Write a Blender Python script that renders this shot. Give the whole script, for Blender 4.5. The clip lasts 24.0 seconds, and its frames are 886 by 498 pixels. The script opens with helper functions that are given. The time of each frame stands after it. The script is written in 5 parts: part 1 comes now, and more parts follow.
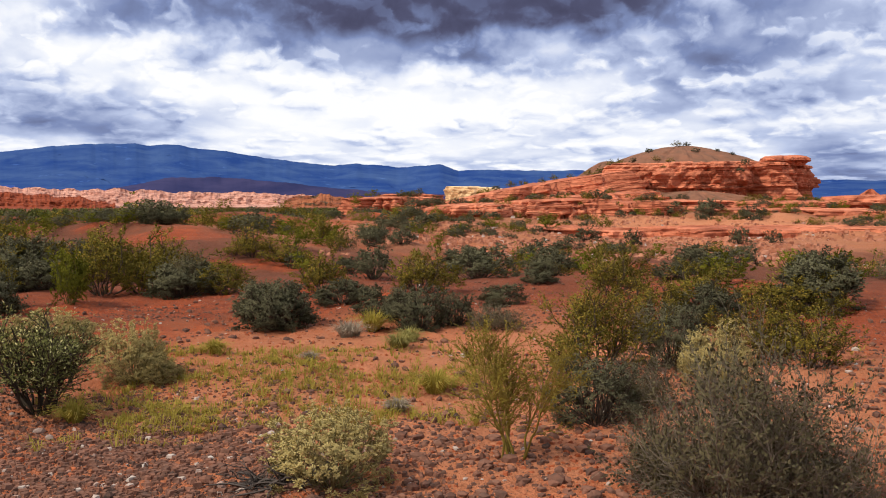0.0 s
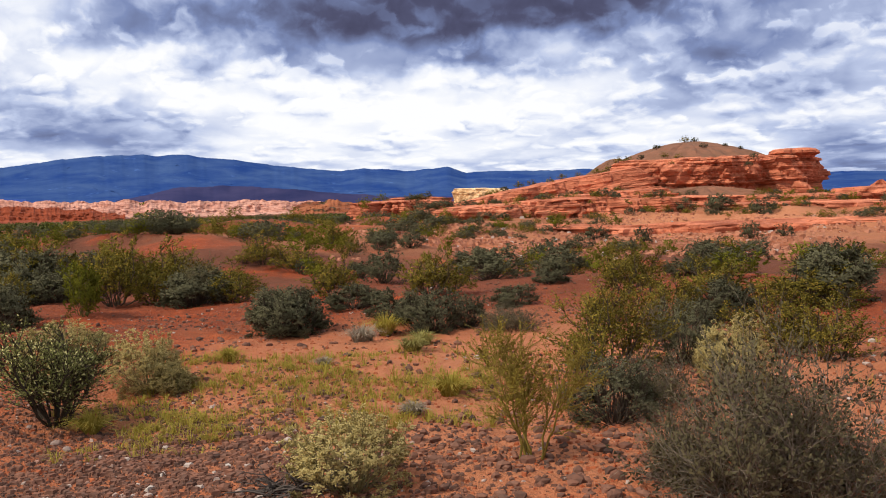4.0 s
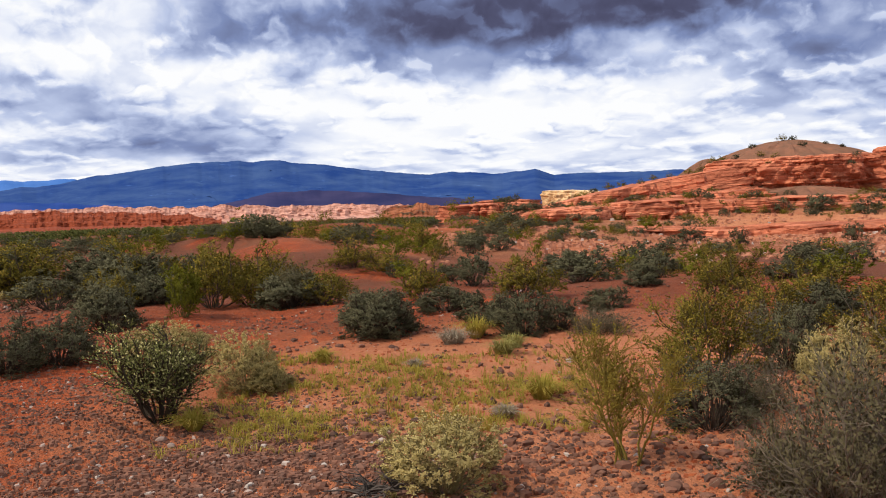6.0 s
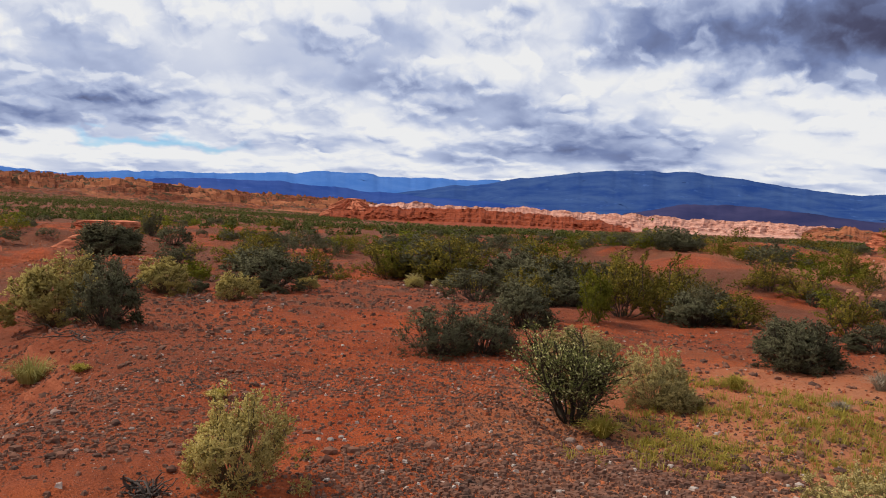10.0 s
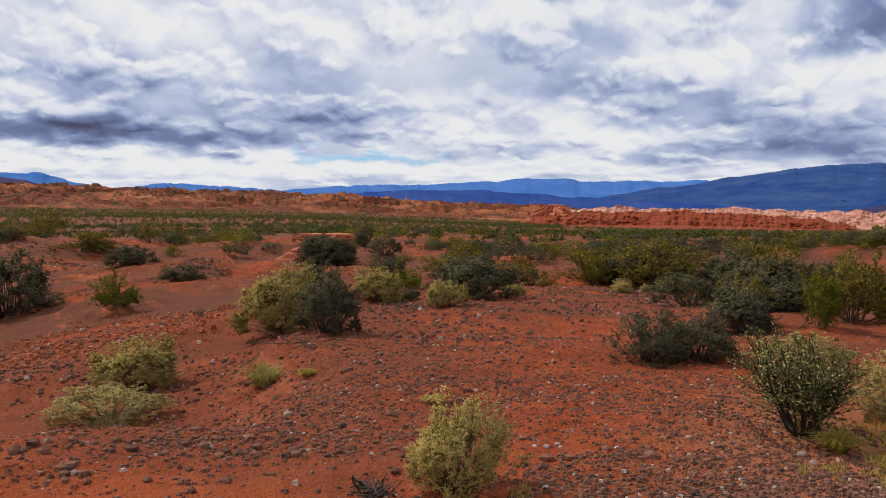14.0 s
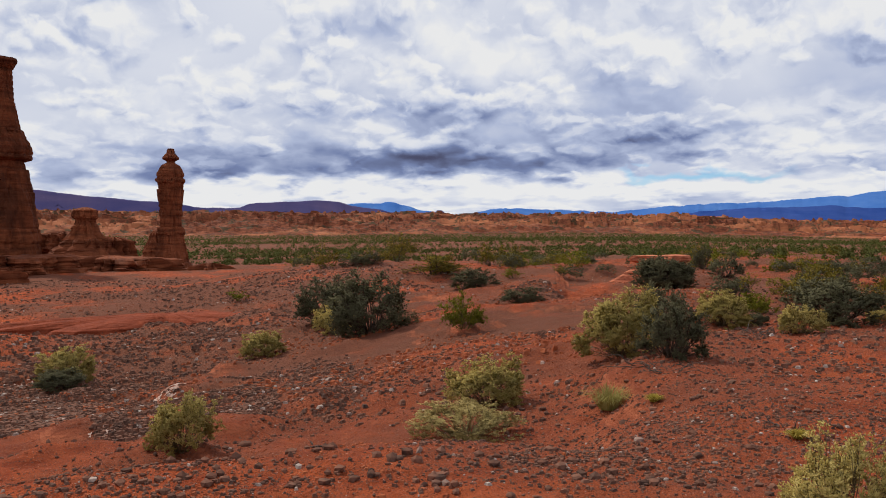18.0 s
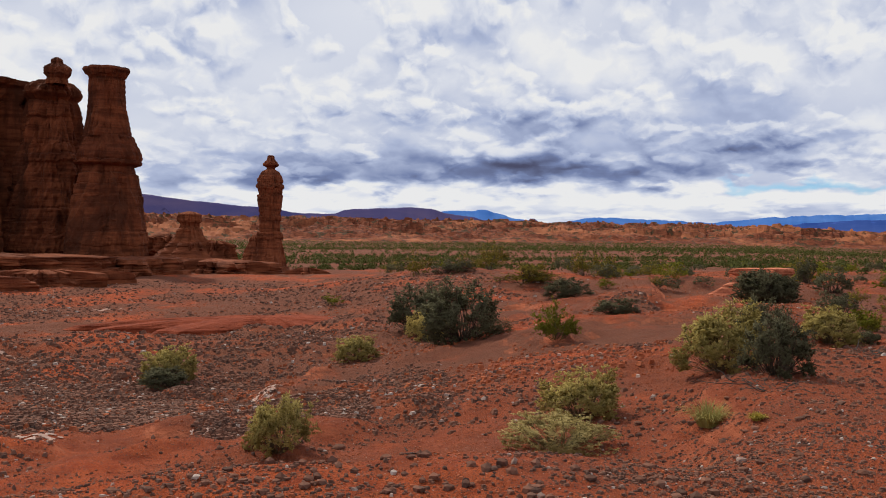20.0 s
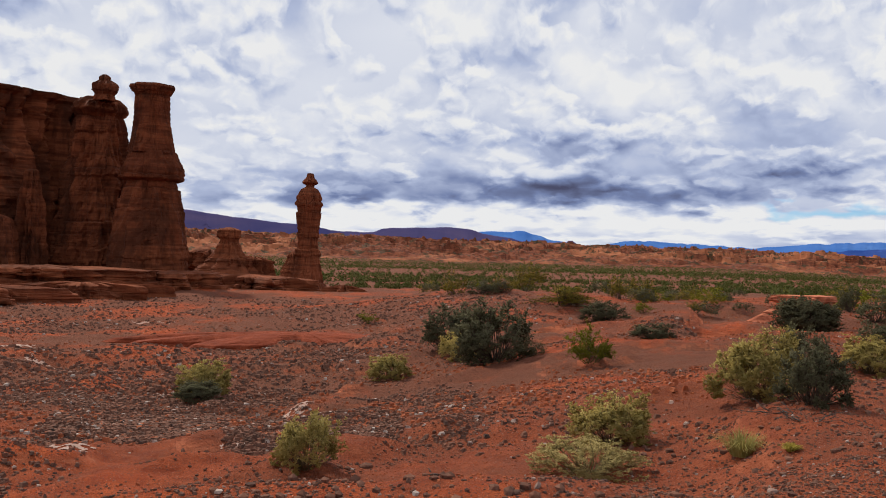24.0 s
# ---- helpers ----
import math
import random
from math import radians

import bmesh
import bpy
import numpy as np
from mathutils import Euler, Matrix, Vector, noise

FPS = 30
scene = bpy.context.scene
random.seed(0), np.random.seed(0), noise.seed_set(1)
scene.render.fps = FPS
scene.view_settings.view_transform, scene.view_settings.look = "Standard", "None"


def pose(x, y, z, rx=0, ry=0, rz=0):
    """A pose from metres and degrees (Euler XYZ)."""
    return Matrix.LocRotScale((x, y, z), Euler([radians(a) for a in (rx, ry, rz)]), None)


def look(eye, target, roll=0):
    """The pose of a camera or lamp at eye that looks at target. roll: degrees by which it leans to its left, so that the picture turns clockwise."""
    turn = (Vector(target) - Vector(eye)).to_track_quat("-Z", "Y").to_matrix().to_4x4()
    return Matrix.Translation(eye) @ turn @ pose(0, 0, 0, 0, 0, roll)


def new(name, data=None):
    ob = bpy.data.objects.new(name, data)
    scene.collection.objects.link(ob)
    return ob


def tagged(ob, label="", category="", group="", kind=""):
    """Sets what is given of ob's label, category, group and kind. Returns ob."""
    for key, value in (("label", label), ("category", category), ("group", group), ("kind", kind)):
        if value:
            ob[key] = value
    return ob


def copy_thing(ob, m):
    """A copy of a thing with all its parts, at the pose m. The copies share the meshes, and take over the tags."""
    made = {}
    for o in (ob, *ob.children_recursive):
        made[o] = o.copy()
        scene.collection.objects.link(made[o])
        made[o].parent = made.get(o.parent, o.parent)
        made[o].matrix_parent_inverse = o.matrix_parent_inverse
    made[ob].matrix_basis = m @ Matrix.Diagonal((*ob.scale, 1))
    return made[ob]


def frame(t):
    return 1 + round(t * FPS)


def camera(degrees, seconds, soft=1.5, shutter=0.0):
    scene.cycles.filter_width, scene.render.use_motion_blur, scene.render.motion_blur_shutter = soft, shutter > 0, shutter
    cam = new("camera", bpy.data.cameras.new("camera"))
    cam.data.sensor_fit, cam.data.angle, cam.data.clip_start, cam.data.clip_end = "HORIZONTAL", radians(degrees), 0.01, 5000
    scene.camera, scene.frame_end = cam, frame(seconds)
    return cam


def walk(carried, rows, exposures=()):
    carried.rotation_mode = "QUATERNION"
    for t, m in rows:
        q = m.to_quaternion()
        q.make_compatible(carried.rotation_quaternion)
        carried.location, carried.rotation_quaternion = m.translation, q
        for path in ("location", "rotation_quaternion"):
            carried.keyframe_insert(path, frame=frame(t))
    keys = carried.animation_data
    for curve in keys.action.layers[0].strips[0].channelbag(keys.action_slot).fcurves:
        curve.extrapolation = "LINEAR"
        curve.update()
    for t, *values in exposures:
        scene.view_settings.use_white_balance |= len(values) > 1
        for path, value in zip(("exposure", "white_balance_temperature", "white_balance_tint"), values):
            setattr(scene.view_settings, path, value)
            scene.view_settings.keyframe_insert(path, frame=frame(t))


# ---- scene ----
from mathutils.bvhtree import BVHTree

LENS, EYE = 53.69, 1.6
cam = camera(LENS, 24.0, soft=1.0)
# seconds, x, y, z from the first stance, yaw, pitch, roll: a turn on the spot with the camera held at arm's length
ROWS = [
    (0.0, -0.031, -0.037, -0.025, -0.00, -3.12, 0.04),
    (0.5, -0.026, -0.032, -0.029, -0.47, -3.09, 0.14),
    (1.0, -0.022, -0.032, -0.026, -0.87, -3.04, 0.18),
    (1.5, -0.024, -0.026, -0.028, -1.18, -2.97, 0.20),
    (3.5, -0.042, -0.023, -0.032, -0.60, -2.99, 1.50),
    (4.0, -0.045, -0.023, -0.030, 0.55, -2.95, 1.61),
    (4.5, -0.052, -0.017, -0.035, 1.90, -2.87, 2.08),
    (5.0, -0.059, -0.014, -0.032, 3.10, -2.82, 2.06),
    (5.5, -0.067, -0.014, -0.032, 4.27, -2.73, 1.98),
    (6.0, -0.073, -0.022, -0.032, 6.29, -2.58, 2.05),
    (6.5, -0.078, -0.025, -0.028, 8.50, -2.48, 2.37),
    (7.0, -0.084, -0.032, -0.028, 10.90, -2.38, 2.27),
    (7.5, -0.107, -0.037, -0.018, 13.03, -2.18, 1.31),
    (8.0, -0.134, -0.065, -0.010, 16.76, -2.05, 1.01),
    (8.5, -0.159, -0.092, -0.002, 23.10, -1.92, 0.95),
    (9.0, -0.159, -0.106, 0.015, 28.00, -1.83, -0.58),
    (9.5, -0.167, -0.091, 0.015, 30.36, -1.94, -1.95),
    (10.0, -0.194, -0.083, 0.010, 32.59, -2.01, -2.32),
    (10.5, -0.202, -0.081, 0.008, 34.57, -2.06, -2.77),
    (12.5, -0.221, -0.105, 0.006, 41.38, -2.18, -1.25),
    (13.0, -0.231, -0.109, 0.005, 42.91, -2.06, -1.09),
    (13.5, -0.242, -0.107, 0.004, 44.53, -1.95, -0.65),
    (14.0, -0.248, -0.114, 0.008, 45.74, -1.91, -0.51),
    (14.5, -0.268, -0.132, 0.008, 48.78, -1.68, -0.27),
    (15.0, -0.287, -0.146, 0.007, 52.29, -1.59, 0.18),
    (15.5, -0.302, -0.150, 0.008, 54.66, -1.51, 0.32),
    (16.0, -0.307, -0.157, 0.008, 56.73, -1.40, 0.20),
    (16.5, -0.316, -0.174, 0.009, 59.20, -1.28, 0.07),
    (17.0, -0.323, -0.197, 0.013, 61.36, -1.19, -0.00),
    (17.5, -0.331, -0.219, 0.013, 64.75, -0.87, 0.34),
    (18.0, -0.349, -0.233, 0.019, 67.14, -0.49, 0.45),
    (18.5, -0.357, -0.245, 0.022, 68.79, -0.42, 0.20),
    (19.0, -0.367, -0.252, 0.025, 70.47, -0.20, -0.08),
    (19.5, -0.380, -0.260, 0.027, 72.11, -0.09, -0.25),
    (21.5, -0.403, -0.269, 0.029, 74.24, 0.23, -0.97),
    (22.0, -0.416, -0.267, 0.029, 74.33, 0.44, -0.95),
    (22.5, -0.415, -0.247, 0.025, 74.97, 0.55, -0.88),
    (23.0, -0.408, -0.223, 0.022, 75.72, 0.85, -1.20),
    (23.5, -0.397, -0.204, 0.023, 75.66, 1.05, -1.47),
    (24.0, -0.384, -0.189, 0.028, 75.60, 1.29, -1.65),
]
walk(cam, [(t, pose(x, y, EYE + z, 90 + pitch, roll, yaw)) for t, x, y, z, yaw, pitch, roll in ROWS],
     [(0.0, 0.22), (6.0, 0.20), (9.0, 0.02), (13.0, -0.07), (17.0, -0.08), (24.0, -0.06)])


# ---------------------------------------------------------------- node helpers
def put(tree, kind, x=0):
    return tree.nodes.new(kind)


def feed(tree, socket, value):
    if isinstance(value, bpy.types.NodeSocket):
        tree.links.new(value, socket)
    elif value is not None:
        socket.default_value = value


def calc(tree, op, a, b=0.0, clamp=False):
    n = put(tree, "ShaderNodeMath")
    n.operation, n.use_clamp = op, clamp
    feed(tree, n.inputs[0], a)
    feed(tree, n.inputs[1], b)
    return n.outputs[0]


def noise_tex(tree, vec, scale, detail=4.0, rough=0.55, warp=0.0):
    n = put(tree, "ShaderNodeTexNoise")
    feed(tree, n.inputs["Vector"], vec)
    n.inputs["Scale"].default_value, n.inputs["Detail"].default_value = scale, detail
    n.inputs["Roughness"].default_value, n.inputs["Distortion"].default_value = rough, warp
    return n.outputs["Fac"]


def blend(tree, fac, a, b, how="MIX"):
    n = put(tree, "ShaderNodeMix")
    n.data_type, n.blend_type = "RGBA", how
    feed(tree, n.inputs[0], fac)
    for socket, value in ((n.inputs[6], a), (n.inputs[7], b)):
        feed(tree, socket, (*value, 1.0) if isinstance(value, tuple) and len(value) == 3 else value)
    return n.outputs[2]


def stops(tree, fac, *pairs):
    n = put(tree, "ShaderNodeValToRGB")
    feed(tree, n.inputs[0], fac)
    ramp = n.color_ramp
    while len(ramp.elements) < len(pairs):
        ramp.elements.new(0.5)
    for e, (at, c) in zip(ramp.elements, pairs):
        e.position = at
        e.color = (c, c, c, 1) if isinstance(c, (int, float)) else (*c, 1)
    return n.outputs[0]


def stretch(tree, vec, sx, sy, sz):
    n = put(tree, "ShaderNodeMapping")
    feed(tree, n.inputs["Vector"], vec)
    n.inputs["Scale"].default_value = (sx, sy, sz)
    return n.outputs[0]


# ---------------------------------------------------------------- sky and sun
SUN_AZ, SUN_EL = -116.0, 48.0
# heavy and bright masses of cloud: bearing, elevation, half width, half height in degrees, darkness
CLOUDS_RIGHT = [
    (-3.0, 12.2, 15.0, 2.2, 1.35),
    (4.0, 13.5, 14.0, 2.0, 0.7),
    (10.7, 11.8, 7.4, 1.41, 0.75),
    (-0.9, 8.9, 11.1, 0.74, 0.45),
    (-25.5, 5.6, 5.4, 1.4, 0.8),
    (-15.0, 10.9, 8.0, 1.1, 0.5),
    (-18.0, 5.4, 6.0, 0.9, 0.4),
    (-16.2, 6.9, 7.0, 1.48, -0.35),
    (3.0, 6.2, 11.0, 1.5, -0.3),
    (19.2, 9.2, 7.0, 1.7, 0.6),
    (24.7, 2.2, 4.1, 1.48, 0.9),
    (15.3, 6.2, 6.0, 0.8, 0.5),
    (24.6, 6.6, 4.0, 1.2, 0.5),
    (-29.5, 6.9, 5.0, 1.1, 0.25),
    (-23.7, 9.4, 7.4, 1.56, -0.5),
    (-6.4, 5.7, 5.9, 1.11, -0.3),
]
CLOUDS_LEFT = [
    (-40.0, 10.8, 6.0, 2.0, 0.3),
    (-33.9, 5.2, 4.4, 0.52, -0.4),
    (-35.3, 8.5, 8.1, 0.96, 0.5),
    (-19.5, 4.3, 4.8, 0.67, 0.5),
    (-56.0, 7.0, 6.3, 1.11, 0.4),
    (-49.1, 5.6, 7.0, 0.37, 0.5),
    (-68.3, 5.3, 8.1, 0.9, 0.45),
    (-43.4, 5.5, 9.3, 0.52, -0.35),
    (-48.9, 11.9, 7.4, 1.48, -0.2),
    (-77.5, 5.3, 12.5, 1.25, 0.70),
    (-62.0, 5.2, 8.5, 1.0, 0.6),
    (-75.0, 3.4, 14.0, 0.5, -0.5),
    (-53.4, 3.2, 11.1, 0.44, -0.6),
    (-50.6, 6.6, 5.9, 0.67, 0.4),
    (-86.8, 3.0, 9.3, 0.37, -0.5),
    (-67.9, 8.3, 11.1, 0.59, 0.35),
]
world = bpy.data.worlds.new("sky")
scene.world = world
world.use_nodes = True
wt = world.node_tree
wt.nodes.clear()
ray_dir = put(wt, "ShaderNodeTexCoord").outputs["Generated"]
split = put(wt, "ShaderNodeSeparateXYZ")
wt.links.new(ray_dir, split.inputs[0])
sx, sy, sz = split.outputs
bearing = calc(wt, "DEGREES", calc(wt, "ARCTAN2", sx, sy))
lift = calc(wt, "DEGREES", calc(wt, "ARCSINE", sz))
# billows, drawn out towards the horizon as a flat cloud base is
flat = calc(wt, "ADD", calc(wt, "MAXIMUM", sz, 0.0), 0.24)
deck = put(wt, "ShaderNodeCombineXYZ")
wt.links.new(calc(wt, "DIVIDE", sx, flat), deck.inputs[0])
wt.links.new(calc(wt, "DIVIDE", sy, flat), deck.inputs[1])
billow = noise_tex(wt, deck.outputs[0], 1.5, 3.0, 0.40)
face = put(wt, "ShaderNodeCombineXYZ")
wt.links.new(calc(wt, "MULTIPLY", bearing, 0.060), face.inputs[0])
wt.links.new(calc(wt, "MULTIPLY", calc(wt, "LOGARITHM", calc(wt, "ADD", calc(wt, "MAXIMUM", lift, 0.0), 1.5), 2.718), 0.95), face.inputs[1])


swirl = put(wt, "ShaderNodeTexNoise")
wt.links.new(face.outputs[0], swirl.inputs["Vector"])
swirl.inputs["Scale"].default_value, swirl.inputs["Detail"].default_value, swirl.inputs["Roughness"].default_value = 8.0, 4.0, 0.5


def bank(scale, at, lit, edge, soft):
    """One bank of cloud: how far it covers what lies behind, and its shade, light on its heads and dark along its base."""
    layers = []
    for rise in (0.0, 0.075 / scale * 2.0):
        moved = put(wt, "ShaderNodeVectorMath")
        moved.operation = "ADD"
        wt.links.new(face.outputs[0], moved.inputs[0])
        moved.inputs[1].default_value = (at + 0.25 * rise, 1.7 * at + rise, 0.0)
        bent = put(wt, "ShaderNodeVectorMath")
        bent.operation = "MULTIPLY_ADD"
        wt.links.new(swirl.outputs["Color"], bent.inputs[0])
        bent.inputs[1].default_value = (0.13, 0.085, 0.0)
        wt.links.new(moved.outputs[0], bent.inputs[2])
        layers.append(noise_tex(wt, bent.outputs[0], scale, 6.0, 0.46))
    here, above = layers
    cover = stops(wt, here, (edge, 0.0), (edge + soft, 1.0))
    shade = calc(wt, "MULTIPLY", calc(wt, "SUBTRACT", above, here), lit)
    return cover, calc(wt, "ADD", shade, calc(wt, "MULTIPLY", calc(wt, "SUBTRACT", here, edge), 0.55))


def lay(under, layer, base):
    cover, shade = layer
    over = calc(wt, "ADD", shade, base)
    return calc(wt, "ADD", under, calc(wt, "MULTIPLY", cover, calc(wt, "SUBTRACT", over, under)))


puffs = noise_tex(wt, face.outputs[0], 2.1, 5.0, 0.5)
drift = noise_tex(wt, face.outputs[0], 2.2, 4.0, 0.48)
drift_up = noise_tex(wt, stretch(wt, face.outputs[0], 1.3, 1.1, 1.0), 3.6, 4.0, 0.48)
b_warped = calc(wt, "ADD", bearing, calc(wt, "MULTIPLY", calc(wt, "SUBTRACT", drift, 0.5), 14.0))
l_warped = calc(wt, "ADD", lift, calc(wt, "MULTIPLY", calc(wt, "SUBTRACT", drift_up, 0.5), 4.0))
mass = 0.0
for c_az, c_el, c_w, c_h, dark in CLOUDS_RIGHT + CLOUDS_LEFT:
    da = calc(wt, "DIVIDE", calc(wt, "SUBTRACT", b_warped, c_az), c_w)
    de = calc(wt, "DIVIDE", calc(wt, "SUBTRACT", l_warped, c_el), c_h)
    far_off = calc(wt, "ADD", calc(wt, "MULTIPLY", da, da), calc(wt, "MULTIPLY", de, de))
    near_in = calc(wt, "POWER", 2.718, calc(wt, "MULTIPLY", far_off, -1.0))
    mass = calc(wt, "ADD", mass, calc(wt, "MULTIPLY", near_in, dark))
mass = calc(wt, "MULTIPLY", mass, calc(wt, "ADD", 0.6, calc(wt, "MULTIPLY", puffs, 0.8)))
shade = calc(wt, "ADD", calc(wt, "MULTIPLY", billow, 0.30), 0.02)
shade = lay(shade, bank(1.6, 3.1, 2.3, 0.43, 0.12), 0.16)
shade = lay(shade, bank(2.7, 7.7, 2.5, 0.46, 0.11), 0.10)
shade = lay(shade, bank(4.6, 12.4, 2.2, 0.49, 0.10), 0.09)
shade = calc(wt, "ADD", calc(wt, "MAXIMUM", shade, 0.0), calc(wt, "MULTIPLY", mass, 0.50))
shade = calc(wt, "TANH", calc(wt, "MULTIPLY", shade, 0.95))
cloud = stops(wt, shade, (0.0, (0.985, 0.99, 1.0)), (0.12, (0.84, 0.875, 0.97)), (0.29, (0.51, 0.585, 0.80)), (0.50, (0.215, 0.275, 0.49)), (0.72, (0.085, 0.090, 0.165)), (0.95, (0.035, 0.032, 0.060)))
clear = put(wt, "ShaderNodeTexSky")
clear.sky_type, clear.sun_disc = "NISHITA", False
clear.sun_elevation, clear.sun_rotation = radians(SUN_EL), radians(SUN_AZ)
blue = blend(wt, 1.0, clear.outputs[0], (0.075, 0.125, 0.18), "MULTIPLY")
# a strip of clear sky low over the far range
gap = calc(wt, "MULTIPLY", calc(wt, "DIVIDE", calc(wt, "SUBTRACT", b_warped, -52.0), 7.5), calc(wt, "DIVIDE", calc(wt, "SUBTRACT", b_warped, -52.0), 7.5))
gap_up = calc(wt, "DIVIDE", calc(wt, "SUBTRACT", l_warped, 4.25), 0.5)
gap = calc(wt, "POWER", 2.718, calc(wt, "MULTIPLY", calc(wt, "ADD", gap, calc(wt, "MULTIPLY", gap_up, gap_up)), -1.0))
opening = stops(wt, calc(wt, "SUBTRACT", calc(wt, "ADD", gap, calc(wt, "MULTIPLY", puffs, -0.5)), -0.1), (0.30, 0.0), (0.95, 1.0))
heaven = blend(wt, opening, cloud, blue)
glow = put(wt, "ShaderNodeBackground")
wt.links.new(heaven, glow.inputs[0])
glow.inputs[1].default_value = 0.87
wt.links.new(glow.outputs[0], put(wt, "ShaderNodeOutputWorld").inputs[0])

sun = new("sun", bpy.data.lights.new("sun", "SUN"))
sun.data.energy, sun.data.angle, sun.data.color = 3.5, radians(2), (1.0, 0.91, 0.78)
sun.matrix_world = look((60 * math.sin(radians(SUN_AZ)), 60 * math.cos(radians(SUN_AZ)), 60 * math.tan(radians(SUN_EL))), (0, 0, 0))


# ---------------------------------------------------------------- materials
def material(name, rough=0.9, spec=0.2):
    m = bpy.data.materials.new(name)
    m.use_nodes = True
    t = m.node_tree
    bsdf = t.nodes["Principled BSDF"]
    bsdf.inputs["Roughness"].default_value = rough
    bsdf.inputs["Specular IOR Level"].default_value = spec
    return m, t, bsdf


def relief(t, bsdf, fac, strength, distance):
    n = put(t, "ShaderNodeBump")
    n.inputs["Strength"].default_value, n.inputs["Distance"].default_value = strength, distance
    feed(t, n.inputs["Height"], fac)
    t.links.new(n.outputs[0], bsdf.inputs["Normal"])


def place_of(t):
    return put(t, "ShaderNodeNewGeometry").outputs["Position"]


def soil():
    m, t, b = material("red_desert_soil", 0.95, 0.1)
    p = place_of(t)
    broad = noise_tex(t, p, 0.11, 5, 0.6)
    patch = noise_tex(t, p, 0.55, 6, 0.62, 0.4)
    clod = noise_tex(t, p, 2.6, 6, 0.68, 0.3)
    fine = noise_tex(t, p, 11.0, 6, 0.7)
    grit = noise_tex(t, p, 46.0, 3, 0.7)
    c = blend(t, stops(t, clod, (0.32, 0.0), (0.70, 1.0)), (0.230, 0.035, 0.010), (0.450, 0.094, 0.027))
    c = blend(t, stops(t, fine, (0.52, 0.0), (0.68, 0.3)), c, (0.42, 0.115, 0.043))
    c = blend(t, stops(t, patch, (0.48, 0.0), (0.64, 0.75)), c, (0.185, 0.048, 0.022))
    c = blend(t, stops(t, broad, (0.48, 0.0), (0.62, 0.65)), c, (0.215, 0.062, 0.031))
    c = blend(t, stops(t, grit, (0.55, 0.0), (0.63, 0.9)), c, (0.085, 0.050, 0.040))
    c = blend(t, stops(t, noise_tex(t, p, 60.0, 2, 0.6), (0.69, 0.0), (0.72, 0.8)), c, (0.50, 0.42, 0.36))
    # stony grey-brown ground between the shrubs further out
    away = put(t, "ShaderNodeVectorMath")
    away.operation = "LENGTH"
    t.links.new(p, away.inputs[0])
    out = calc(t, "DIVIDE", away.outputs["Value"], 100.0)
    stony = calc(t, "MULTIPLY", stops(t, out, (0.10, 0.0), (0.20, 1.0)), stops(t, noise_tex(t, p, 0.16, 5, 0.65, 0.4), (0.41, 0.0), (0.50, 0.9)))
    c = blend(t, stony, c, blend(t, fine, (0.075, 0.031, 0.019), (0.20, 0.076, 0.044)))
    c = blend(t, stops(t, out, (0.85, 0.0), (1.0, 0.7)), c, blend(t, patch, (0.085, 0.034, 0.018), (0.20, 0.075, 0.040)))
    # pale sand washed out below the butte; dry sandy soil among herbs, paled for sunlight
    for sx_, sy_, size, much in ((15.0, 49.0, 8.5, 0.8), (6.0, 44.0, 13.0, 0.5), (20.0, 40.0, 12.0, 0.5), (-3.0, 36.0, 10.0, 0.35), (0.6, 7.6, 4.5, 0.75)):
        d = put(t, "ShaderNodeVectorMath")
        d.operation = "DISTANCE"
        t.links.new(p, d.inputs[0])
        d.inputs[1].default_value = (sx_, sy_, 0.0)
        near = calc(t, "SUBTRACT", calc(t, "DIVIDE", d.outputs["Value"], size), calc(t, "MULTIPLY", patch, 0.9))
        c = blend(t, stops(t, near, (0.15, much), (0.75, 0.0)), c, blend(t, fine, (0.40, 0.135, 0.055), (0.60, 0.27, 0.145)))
    # clean wind-blown sand on the near rise
    side = put(t, "ShaderNodeSeparateXYZ")
    t.links.new(p, side.inputs[0])
    crest = calc(t, "ADD", calc(t, "MULTIPLY", out, 10.0), calc(t, "MULTIPLY", calc(t, "SUBTRACT", patch, 0.5), 0.25))
    clean = calc(t, "MULTIPLY", stops(t, crest, (0.50, 0.85), (0.62, 0.0)), stops(t, calc(t, "MULTIPLY", side.outputs[0], -0.1), (0.27, 0.0), (0.40, 1.0)))
    c = blend(t, clean, c, blend(t, fine, (0.29, 0.058, 0.018), (0.43, 0.108, 0.038)))
    # bare layered rock where the ground breaks off steeply
    up = put(t, "ShaderNodeSeparateXYZ")
    t.links.new(put(t, "ShaderNodeNewGeometry").outputs["True Normal"], up.inputs[0])
    layer = noise_tex(t, stretch(t, p, 0.2, 0.2, 7.0), 1.0, 4, 0.6)
    face = blend(t, stops(t, layer, (0.35, 0.0), (0.65, 1.0)), (0.20, 0.046, 0.020), (0.42, 0.13, 0.062))
    c = blend(t, stops(t, up.outputs[2], (0.78, 1.0), (0.93, 0.0)), c, face)
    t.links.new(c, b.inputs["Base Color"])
    h = calc(t, "ADD", calc(t, "MULTIPLY", fine, 0.6), calc(t, "MULTIPLY", grit, 0.35))
    h = calc(t, "ADD", h, clod)
    relief(t, b, h, 1.0, 0.09)
    return m


